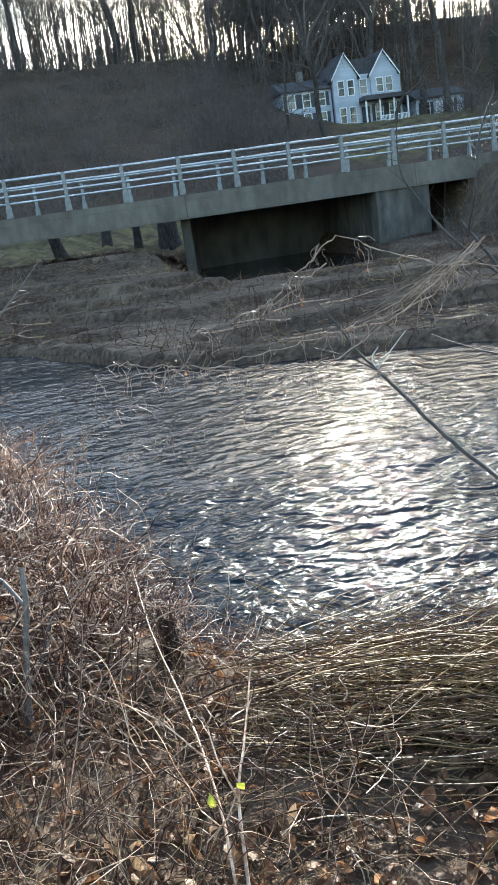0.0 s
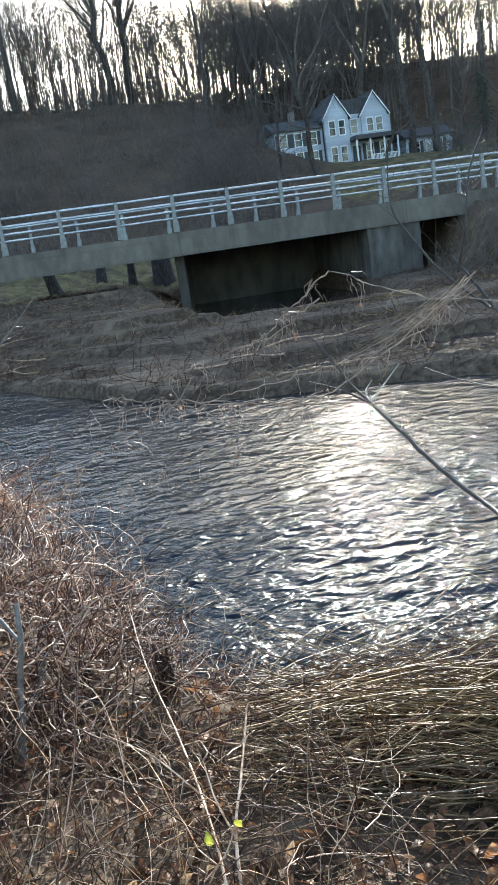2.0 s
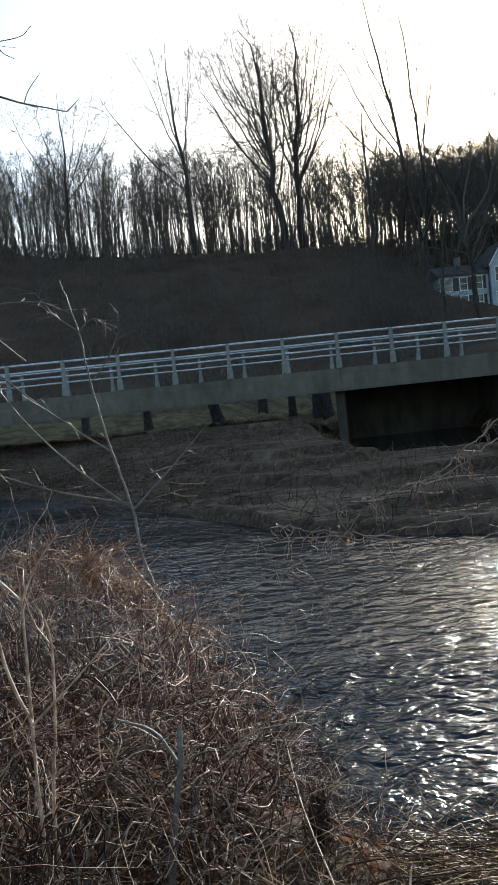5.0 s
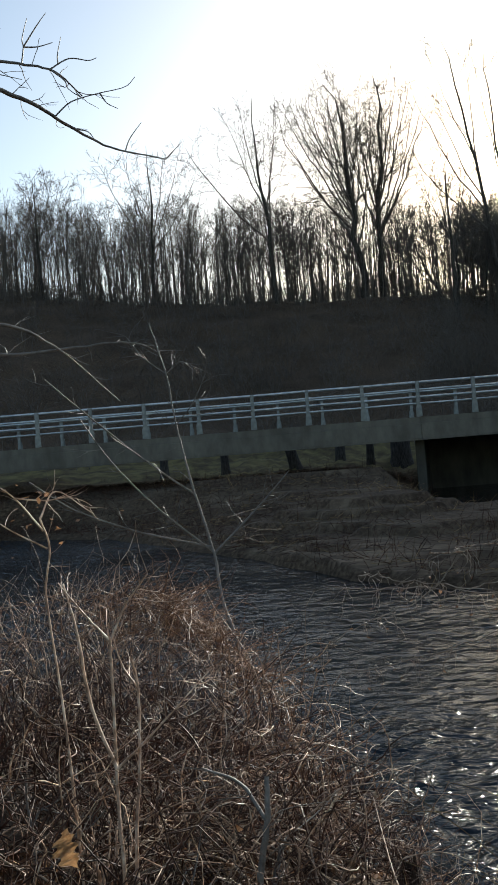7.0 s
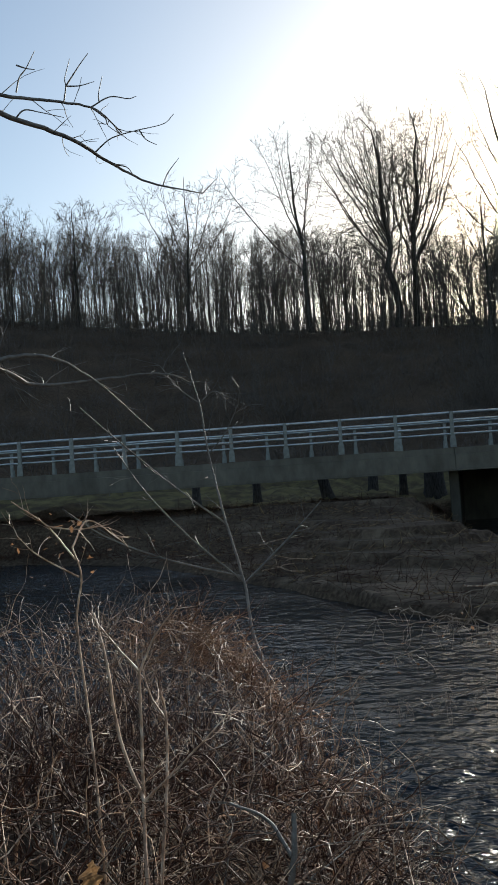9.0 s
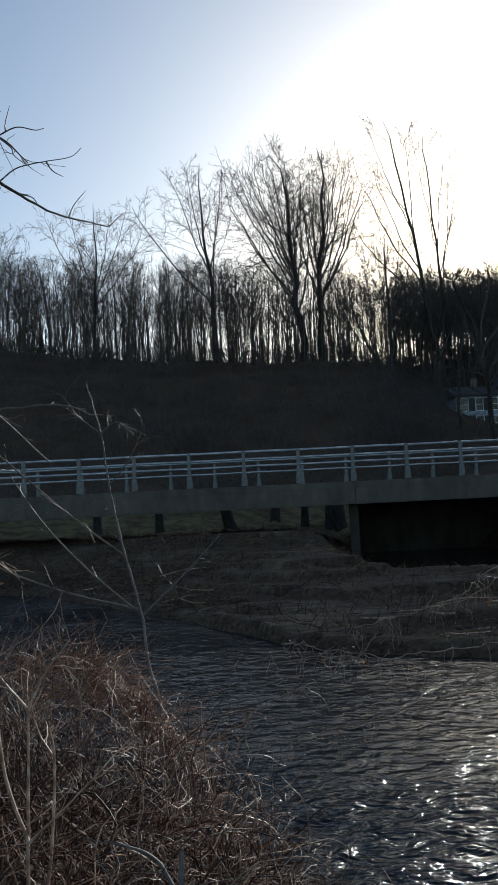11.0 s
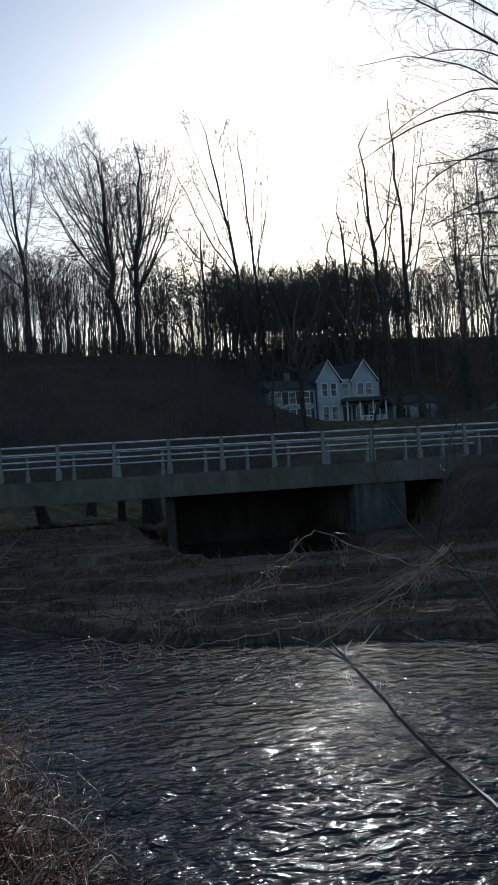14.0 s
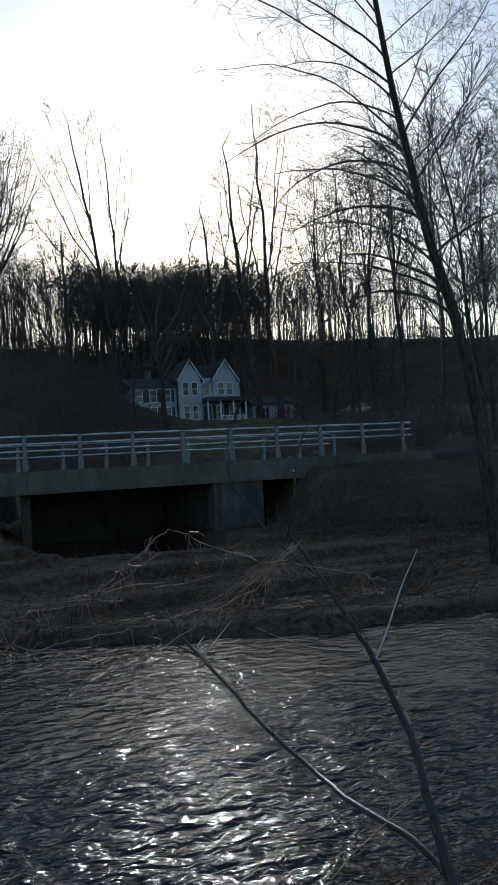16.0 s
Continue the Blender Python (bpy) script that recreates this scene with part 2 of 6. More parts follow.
class Tubes:
    """Many thin tapering tubes (stems, twigs, pipes) gathered into one mesh."""

    def __init__(self):
        self.v, self.f, self.n = [], [], 0

    def add(self, pts, r0, r1=None, sides=3, radii=None):
        p = np.asarray(pts, float)
        k = len(p)
        r = np.asarray(radii, float) if radii is not None else np.linspace(r0, r0 if r1 is None else r1, k)
        t = np.gradient(p, axis=0)
        t /= np.linalg.norm(t, axis=1)[:, None] + 1e-9
        ref = np.array([0.0, 0.0, 1.0]) if abs(t[0, 2]) < 0.8 else np.array([1.0, 0.0, 0.0])
        u = np.cross(t, ref)
        u /= np.linalg.norm(u, axis=1)[:, None] + 1e-9
        w = np.cross(t, u)
        a = np.arange(sides) * (2 * math.pi / sides)
        ring = p[:, None] + r[:, None, None] * (np.cos(a)[None, :, None] * u[:, None] + np.sin(a)[None, :, None] * w[:, None])
        i = np.arange(k - 1)[:, None] * sides
        j = np.arange(sides)[None]
        q = np.stack([i + j, i + (j + 1) % sides, i + sides + (j + 1) % sides, i + sides + j], -1).reshape(-1, 4)
        self.v.append(ring.reshape(-1, 3))
        self.f.append(q + self.n)
        self.n += k * sides

    def spray(self, rng, pts, n, length, wide):
        """Fine twig ends, each one flat sliver, along a branch."""
        p = np.asarray(pts, float)
        s = rng.uniform(0.1, 1.0, n) * (len(p) - 1)
        j = np.minimum(s.astype(int), len(p) - 2)
        base = p[j] + (p[j + 1] - p[j]) * (s - j)[:, None]
        d = unit(p[-1] - p[0]) + rng.normal(0, 0.45, (n, 3)) + np.array([0, 0, 0.15])
        d /= np.linalg.norm(d, axis=1)[:, None] + 1e-9
        side = np.cross(d, rng.normal(0, 1, (n, 3)))
        side *= wide / (np.linalg.norm(side, axis=1)[:, None] + 1e-9)
        tip = base + d * (length * rng.uniform(0.5, 1.2, n))[:, None]
        self.v.append(np.stack([base - side, base + side, tip], 1).reshape(-1, 3))
        self.f.append(np.hstack([np.arange(3 * n).reshape(n, 3) + self.n, np.full((n, 1), -1)]))
        self.n += 3 * n

    def arrays(self):
        return np.concatenate(self.v), np.concatenate(self.f)

    def object(self, name, mat, parent=None, label=""):
        v, f = self.arrays()
        return sheet(name, v, f, mat, parent, label)


def sheet(name, v, f, mat, parent=None, label="", smoothed=True):
    """A mesh object from arrays of places and of faces; a face whose fourth corner is -1 is a triangle."""
    me = bpy.data.meshes.new(name)
    me.vertices.add(len(v))
    me.vertices.foreach_set("co", np.asarray(v, np.float32).ravel())
    n = len(f)
    corners = np.asarray(f, np.int32).ravel()
    corners = corners[corners >= 0]
    sides = (f >= 0).sum(axis=1)
    me.loops.add(len(corners))
    me.loops.foreach_set("vertex_index", corners)
    me.polygons.add(n)
    me.polygons.foreach_set("loop_start", (np.cumsum(sides) - sides).astype(np.int32))
    if smoothed:
        me.polygons.foreach_set("use_smooth", np.ones(n, bool))
    me.update(calc_edges=True)
    me.materials.append(mat)
    ob = new(name, me)
    if parent:
        ob.parent = parent
    if label:
        ob["label"] = label
    return ob


def spline(ctrl, n=6):
    """A smooth line through a few control places."""
    c = np.asarray(ctrl, float)
    c = np.vstack([2 * c[0] - c[1], c, 2 * c[-1] - c[-2]])
    out = []
    for i in range(1, len(c) - 2):
        for s in np.linspace(0, 1, n, endpoint=False):
            a, b, d, e = c[i - 1], c[i], c[i + 1], c[i + 2]
            out.append(0.5 * (2 * b + (d - a) * s + (2 * a - 5 * b + 4 * d - e) * s ** 2 + (3 * b - a - 3 * d + e) * s ** 3))
    out.append(c[-2])
    return np.array(out)


def unit(v):
    return v / (np.linalg.norm(v) + 1e-9)


def wander(rng, start, way, length, k, curl, lift=0.0):
    """A line that sets out along way, with chance bends, and lifts (or droops) on its way."""
    p, d, out = np.array(start, float), unit(np.asarray(way, float)), []
    out.append(p.copy())
    for _ in range(k):
        d = unit(d + rng.normal(0, curl, 3) + np.array([0, 0, lift]))
        p = p + d * (length / k)
        out.append(p.copy())
    return np.array(out)


# ---------------------------------------------------------------- the land
WATER_Z = 1.8


def far_shore(x):
    return np.interp(x, [-60, -30, -15, -8, -4.4, -1, 1, 3, 5, 8, 12, 60], [44, 38.5, 36.0, 32.8, 28.2, 22.6, 18.9, 17.0, 15.9, 14.9, 14.4, 13.0])


def near_shore(x):
    return np.interp(x, [-40, -6, -3, -1.5, -0.3, 0.6, 3, 40], [9, 8.5, 8.3, 7.8, 6.3, 4.9, 4.5, 4.2])


def noise_grid(x, y, scale, octaves=3, seed=0.0):
    out = np.empty(x.size)
    for i, (a, b) in enumerate(zip(x.ravel(), y.ravel())):
        out[i] = noise.fractal((a * scale, b * scale, seed), 1.0, 2.1, octaves)
    return out.reshape(x.shape)


def crest_slope(az):
    return np.tan(np.radians(np.interp(az, [-60, -22, -10, 0, 12, 18, 30, 38, 60], [11.5, 11.4, 10.2, 9.5, 9.1, 9.2, 8.6, 8.0, 8.0])))


def land(x, y):
    """The height of the ground, without its small unevenness."""
    x, y = np.asarray(x, float), np.asarray(y, float)
    fs, ns = far_shore(x) + 0.22 * np.sin(1.7 * x + 0.8) * np.sin(0.63 * x) + 0.12 * np.sin(4.3 * x + 1.0), near_shore(x)
    # river bed
    d = np.minimum(y - ns, fs - y)
    z = WATER_Z - np.clip(0.4 * d, 0, 0.9)
    # the near bank
    dn = ns - y
    run = np.interp(x, [-3, 0.6], [4.2, 2.5])
    z = np.where(dn > 0, WATER_Z + 0.2 * smooth(dn / 0.25) + 1.3 * smooth(dn / run) + 0.12 * smooth((dn - run) / 2.5) + 0.015 * np.clip(dn - 3, 0, 400), z)
    # the far bank, up to the ground under the bridge
    df = y - fs
    bank = WATER_Z + 0.24 * smooth(df / 0.4) + 0.30 * smooth((df - 2) / 11) + 0.50 * smooth((y - 38) / 9)
    bank = bank + 0.3 * smooth((y - 47) / 8)
    # west of the bridge's opening it climbs to the deck's foot
    climb = smooth((5.4 - x) / 2.2) * smooth((df - 0.6) / np.maximum(37.6 - fs - 0.6, 1.6)) ** 1.4
    bank = bank + climb * np.maximum(0, 3.3 + 0.32 * np.exp(-((y - 36.2) / 1.3) ** 2) - bank)
    # the pool in front of the bridge's opening
    mid = np.interp(y, [20, 30, 40], [6.6, 8.6, 10.0])
    pool = smooth((4.6 - np.abs(x - mid)) / 1.4) * smooth((y - 29.0) / 3) * (1 - smooth((y - 46) / 2))
    bank = bank + pool * (1.45 - bank)
    # the hill behind
    r, az = np.hypot(x, y), np.degrees(np.arctan2(x, np.maximum(y, 1e-3)))
    crest = 5 + 128 * crest_slope(az)
    base = 3.1
    left = base + 1.3 * smooth((r - 50) / 22) + (crest - base - 1.3) * smooth((r - 60) / 78)
    crest_r = 5 + 155 * crest_slope(az)
    right = np.interp(r, [48, 62, 80, 100, 118], [3.1, 4.8, 7.2, 11.0, 11.8]) + (crest_r - 11.8) * smooth((r - 116) / 44)
    side = smooth((az - 8) / 13)
    hill = left * (1 - side) + right * side
    hill = hill - 0.03 * np.clip(r - 175, 0, 3000) * smooth((r - 175) / 60) * 0.5
    up = smooth((y - 46) / 8)
    land_far = bank * (1 - up) + np.maximum(hill, bank) * up
    # road embankments at both ends of the bridge
    ends = np.maximum(smooth((x - 17.4) / 2.4), smooth((-35 - x) / 3))
    emb = smooth((y - 31) / 7.0) * (1 - smooth((y - 49) / 14))
    land_far = land_far + ends * emb * np.maximum(0, 5.2 - land_far)
    z = np.where(df > 0, land_far, z)
    return z


def spaced(stops):
    out = [np.array([stops[0][0]])]
    for (a, step), (b, _) in zip(stops, stops[1:]):
        n = max(1, int(round((b - a) / step)))
        out.append(a + (b - a) * np.arange(1, n + 1) / n)
    return np.concatenate(out)


def build_ground():
    xs = spaced([(-2500, 300), (-400, 60), (-100, 8), (-30, 1.0), (-8, 0.35), (-3, 0.11), (3.2, 0.3), (20, 1.2), (70, 8), (160, 60), (400, 300), (2500, 1)])
    ys = spaced([(-1500, 300), (-300, 60), (-60, 8), (-4, 0.5), (1, 0.1), (8.6, 0.4), (13.6, 0.17), (30, 0.33), (50, 1.1), (160, 6), (280, 40), (800, 300), (3500, 1)])
    gx, gy = np.meshgrid(xs, ys)
    z = land(gx, gy)
    r = np.hypot(gx, gy)
    fine = noise_grid(gx, gy, 1.7, 4)
    coarse = noise_grid(gx, gy, 0.16, 3, 4.0)
    dry = smooth((z - WATER_Z - 0.02) / 0.3)
    amp = np.where(r < 12, 0.05, np.where(r < 46, 0.10, 0.22))
    z = z + dry * (amp * fine + np.where(r < 12, 0.03, np.where(r < 50, 0.16, 0.8)) * coarse)
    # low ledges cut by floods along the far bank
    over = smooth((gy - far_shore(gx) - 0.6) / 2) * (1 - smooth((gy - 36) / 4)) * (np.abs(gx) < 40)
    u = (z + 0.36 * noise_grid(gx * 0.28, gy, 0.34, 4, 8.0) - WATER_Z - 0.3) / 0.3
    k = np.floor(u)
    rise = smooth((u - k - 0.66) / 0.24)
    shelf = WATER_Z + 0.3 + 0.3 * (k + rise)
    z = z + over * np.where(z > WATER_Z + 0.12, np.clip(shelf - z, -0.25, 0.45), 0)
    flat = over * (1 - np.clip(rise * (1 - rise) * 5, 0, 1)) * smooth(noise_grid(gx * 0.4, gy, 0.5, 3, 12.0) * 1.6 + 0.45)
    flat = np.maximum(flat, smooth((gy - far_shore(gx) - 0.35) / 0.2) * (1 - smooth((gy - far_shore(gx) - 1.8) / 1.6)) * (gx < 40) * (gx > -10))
    ny, nx = gx.shape
    i = (np.arange(ny - 1)[:, None] * nx + np.arange(nx - 1)[None]).ravel()
    ob = sheet("ground", np.stack([gx, gy, z], -1).reshape(-1, 3), np.stack([i, i + 1, i + nx + 1, i + nx], -1), M_GROUND)
    az = np.degrees(np.arctan2(gx, np.maximum(gy, 1e-3)))
    lawn = smooth((gy - 45.5) / 4) * (1 - smooth((r - 64) / 7)) * (1 - smooth((gx - 12) / 4))
    lawn = np.maximum(lawn, smooth((az - 17) / 3) * (1 - smooth((az - 30) / 3)) * smooth((r - 74) / 8) * (1 - smooth((r - 112) / 8)))
    at = ob.data.attributes.new("lawn", "FLOAT", "POINT")
    at.data.foreach_set("value", lawn.astype(np.float32).ravel())
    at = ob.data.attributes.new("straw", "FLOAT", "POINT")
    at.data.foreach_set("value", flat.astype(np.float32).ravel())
    return tagged(ob, "brown leaf-littered river banks rising to a wooded hill with a strip of lawn", "ground", kind="structure")


ground = build_ground()


def build_water():
    xs = spaced([(-90, 3), (-30, 0.6), (-8, 0.16), (-2.5, 0.07), (6.5, 0.16), (14, 0.5), (30, 3), (90, 1)])
    ys = spaced([(3.0, 0.06), (11, 0.09), (19, 0.25), (34, 0.6), (56, 1)])
    gx, gy = np.meshgrid(xs, ys)
    # short choppy wavelets, steeper in the riffle by the near bank and where the current runs strong
    u, v = gx * 0.85 + 0.3 * gy, gy * 1.1 - 0.15 * gx
    strong = 0.6 + 0.6 * smooth(noise_grid(gx, gy, 0.3, 3, 3.0) + 0.5)
    warp = 0.25 * noise_grid(u, v, 1.3, 2, 30.0)
    h = 0.012 * noise_grid(u, v, 0.9, 2, 9.0) + 0.020 * (0.4 - np.abs(noise_grid(u + warp, v, 2.0, 2, 17.0))) \
        + 0.012 * noise_grid(u, v + warp, 4.4, 2, 23.0)
    h *= strong * np.clip(1.1 - (gy - 6) / 40, 0.4, 1) * np.interp(gy - near_shore(gx), [0, 4, 6.5], [1.6, 1.5, 1.0])
    riffle = np.clip(strong * np.maximum(np.interp(gy - near_shore(gx), [0, 3.6, 7, 12], [1.0, 0.95, 0.6, 0.42]), smooth((-2 - gx) / 4) * smooth((gy - 22) / 8)), 0, 1)
    ny, nx = gx.shape
    i = (np.arange(ny - 1)[:, None] * nx + np.arange(nx - 1)[None]).ravel()
    ob = sheet("water", np.stack([gx, gy, WATER_Z + h], -1).reshape(-1, 3), np.stack([i, i + 1, i + nx + 1, i + nx], -1), M_WATER)
    at = ob.data.attributes.new("riffle", "FLOAT", "POINT")
    at.data.foreach_set("value", riffle.astype(np.float32).ravel())
    return tagged(ob, "dark rippled river water glittering towards the low sun", "water", kind="structure")


build_water()


# ---------------------------------------------------------------- the bridge
POST_X0, POST_STEP, RAIL_Y, RAIL_Z, DECK_W = 5.56, 2.44, 38.0, 7.15, 9.45
BEAM_TOP, BEAM_LOW = 5.58, 4.56
X_LEFT, X_RIGHT = -37.0, 27.0


def bridge_post():
    """A steel post, wider at its foot, with a bolted base plate; its top at z = 0."""
    bm = prism([(-0.075, -1.0), (-0.075, 0.02), (0.075, 0.02), (0.075, -1.0), (0.125, -1.14), (0.135, -1.55), (-0.135, -1.55), (-0.125, -1.14)],
               -0.02, 0.0)
    box(-0.03, 0.03, 0.0, 0.13, -1.5, 0.0, bm=bm)
    prism([(-0.075, -1.55), (-0.075, 0.02), (0.075, 0.02), (0.075, -1.55)], 0.13, 0.15, bm)
    for z in (-1.2, -1.45):
        for x in (-0.09, 0.09):
            box(x - 0.02, x + 0.02, -0.045, -0.02, z - 0.02, z + 0.02, bm=bm)
    return bm


def build_bridge():
    b = empty("bridge", (0, RAIL_Y, BEAM_LOW), "concrete road bridge with three-bar steel railings over a river bank", "bridge")
    inv = Matrix.Translation((0, -RAIL_Y, -BEAM_LOW))

    def put(name, bm, mat, label="", smoothed=False):
        bm.transform(inv)
        return part(name, bm, mat, b, label, smoothed)

    y0, y1 = RAIL_Y, RAIL_Y + DECK_W
    # edge beams: a fascia with a drip lip and a set-back upper band, cast in lengths with open joints
    for ya, yb, s in ((y0 + 0.02, y0 + 0.5, -1), (y1 - 0.5, y1 - 0.02, 1)):
        x = X_LEFT
        while x < X_RIGHT - 0.1:
            xe = min(x + 10.65, X_RIGHT)
            bm = box(x + 0.004, xe - 0.004, ya, yb, BEAM_LOW + 0.06, BEAM_TOP - 0.28, 0.02)
            box(x + 0.004, xe - 0.004, ya + (0.06 if s < 0 else 0), yb - (0.06 if s > 0 else 0), BEAM_TOP - 0.28, BEAM_TOP, 0.015, bm)
            box(x + 0.004, xe - 0.004, ya - (0.05 if s < 0 else -0.2), yb + (0.05 if s > 0 else -0.2), BEAM_LOW, BEAM_LOW + 0.06, 0.01, bm)
            put("edge_beam", bm, M_CONC, "stained grey concrete edge beam")
            x = xe
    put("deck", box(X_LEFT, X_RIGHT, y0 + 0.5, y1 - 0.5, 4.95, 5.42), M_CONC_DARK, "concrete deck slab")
    put("roadway", box(X_LEFT, X_RIGHT, y0 + 0.75, y1 - 0.75, 5.42, 5.47), M_ASPHALT, "worn asphalt roadway")
    for i in range(5):
        y = y0 + 1.2 + i * (DECK_W - 2.4) / 4
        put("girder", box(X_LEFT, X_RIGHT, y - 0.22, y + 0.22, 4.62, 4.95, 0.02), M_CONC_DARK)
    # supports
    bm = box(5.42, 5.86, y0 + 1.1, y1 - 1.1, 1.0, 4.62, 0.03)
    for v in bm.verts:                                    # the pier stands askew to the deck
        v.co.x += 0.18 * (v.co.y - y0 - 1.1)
    # the pier's dark colour stands in for the deck's shade on it
    put("pier", bm, M_CONC_SHADE, "thin concrete pier wall, coloured dark for the shade under the deck")
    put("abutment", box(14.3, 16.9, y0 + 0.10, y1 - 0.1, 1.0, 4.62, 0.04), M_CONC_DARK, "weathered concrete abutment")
    put("abutment", box(X_LEFT - 1.5, X_LEFT + 0.8, y0 + 0.1, y1 - 0.1, 0.6, 4.62, 0.04), M_CONC, "weathered concrete abutment")
    put("pier", box(-20.6, -19.9, y0 + 0.3, y1 - 0.3, 0.5, 4.62, 0.03), M_CONC)
    # wall added across the opening's back, its shade put into the colour
    put("back_wall", box(7.0, 14.29, y1 - 0.9, y1 - 0.5, 1.2, 4.62), M_CONC_SHADE, "added wall closing the opening, coloured dark for its shade")
    # railings
    n0, n1 = -17, 8
    for ry, face in ((y0 - 0.02, 1), (y1 + 0.02, -1)):
        turn = Matrix.Identity(4) if face > 0 else Matrix.Rotation(math.pi, 4, "Z")
        first = None
        off = 0.0 if face > 0 else 1.0
        for k in range(n0, n1 + 1):
            m = Matrix.Translation((POST_X0 + POST_STEP * k + off, ry - RAIL_Y, RAIL_Z - BEAM_LOW)) @ turn
            if first is None:
                first = part("post", bridge_post(), M_POST, b, "pale steel railing post")
                first.matrix_local = m
            else:
                again(first, b, m)
        for z, r in ((-0.03, 0.055), (-0.36, 0.05), (-0.68, 0.05)):
            t = Tubes()
            xs = np.linspace(POST_X0 + POST_STEP * n0 - 0.6, POST_X0 + POST_STEP * n1 + 0.6, 60)
            yy = ry - RAIL_Y + face * 0.19
            t.add(np.stack([xs, 0 * xs + yy, 0 * xs + RAIL_Z + z - BEAM_LOW + 0.006 * np.sin(xs * 1.3)], 1), r, r, sides=8)
            t.object("rail", M_RAIL, b, "galvanised steel rail")
    return b


build_bridge()

# the road goes on past the bridge's end
road = link("road", box(X_RIGHT, 220, RAIL_Y + 0.3, RAIL_Y + DECK_W - 0.3, 5.0, 5.46), M_ASPHALT)
tagged(road, "worn asphalt road leading off the bridge", "road", kind="structure")


# ---------------------------------------------------------------- the house on the hillside
def window(parent, x, z, y, w=0.95, h=1.5, shutters=True):
    """A sash window on a wall that faces -y."""
    win = part("window", box(x - w / 2, x + w / 2, y - 0.02, y + 0.03, z, z + h), M_GLASS, parent, "dark window pane")
    bm = bmesh.new()
    for a, b, c, d in ((-w / 2 - 0.1, -w / 2, -0.1, h + 0.1), (w / 2, w / 2 + 0.1, -0.1, h + 0.1), (-w / 2, w / 2, h, h + 0.1),
                       (-w / 2, w / 2, -0.1, 0), (-w / 2, w / 2, h / 2 - 0.03, h / 2 + 0.03)):
        box(x + a, x + b, y - 0.07, y - 0.021, z + c, z + d, bm=bm)
    part("window_frame", bm, M_TRIM, win, "white window frame")
    if shutters:
        for s in (-1, 1):
            a = x + s * (w / 2 + 0.33)
            part("shutter", box(a - 0.2, a + 0.2, y - 0.06, y - 0.015, z - 0.05, z + h + 0.05, 0.01), M_SHUTTER, win, "dark shutter")


def gable(parent, x0, x1, y0, y1, z0, ze, zr, over=0.3):
    """A block with its gable to the front."""
    xm = (x0 + x1) / 2
    part("wall", prism([(x0, z0), (x0, ze), (xm, zr), (x1, ze), (x1, z0)], y0, y1), M_SIDING, parent, "pale clapboard wall")
    k = (zr - ze) / (xm - x0)
    bm = bmesh.new()
    for s in (-1, 1):
        xe = xm + s * ((x1 - x0) / 2 + over)
        o = [(xm, zr + 0.02), (xe, ze - over * k + 0.02), (xe, ze - over * k + 0.2), (xm, zr + 0.2)]
        prism(o if s < 0 else o[::-1], y0 - 0.35, y1 + 0.2, bm)
    roof = part("roof", bm, M_ROOF, parent, "dark shingle roof")
    bm = bmesh.new()
    for s in (-1, 1):
        xe = xm + s * ((x1 - x0) / 2 + over)
        o = [(xm, zr - 0.02), (xe, ze - over * k - 0.02), (xe, ze - over * k + 0.18), (xm, zr + 0.18)]
        prism(o if s < 0 else o[::-1], y0 - 0.40, y0 - 0.352, bm)
    part("bargeboard", bm, M_TRIM, roof, "white bargeboard")


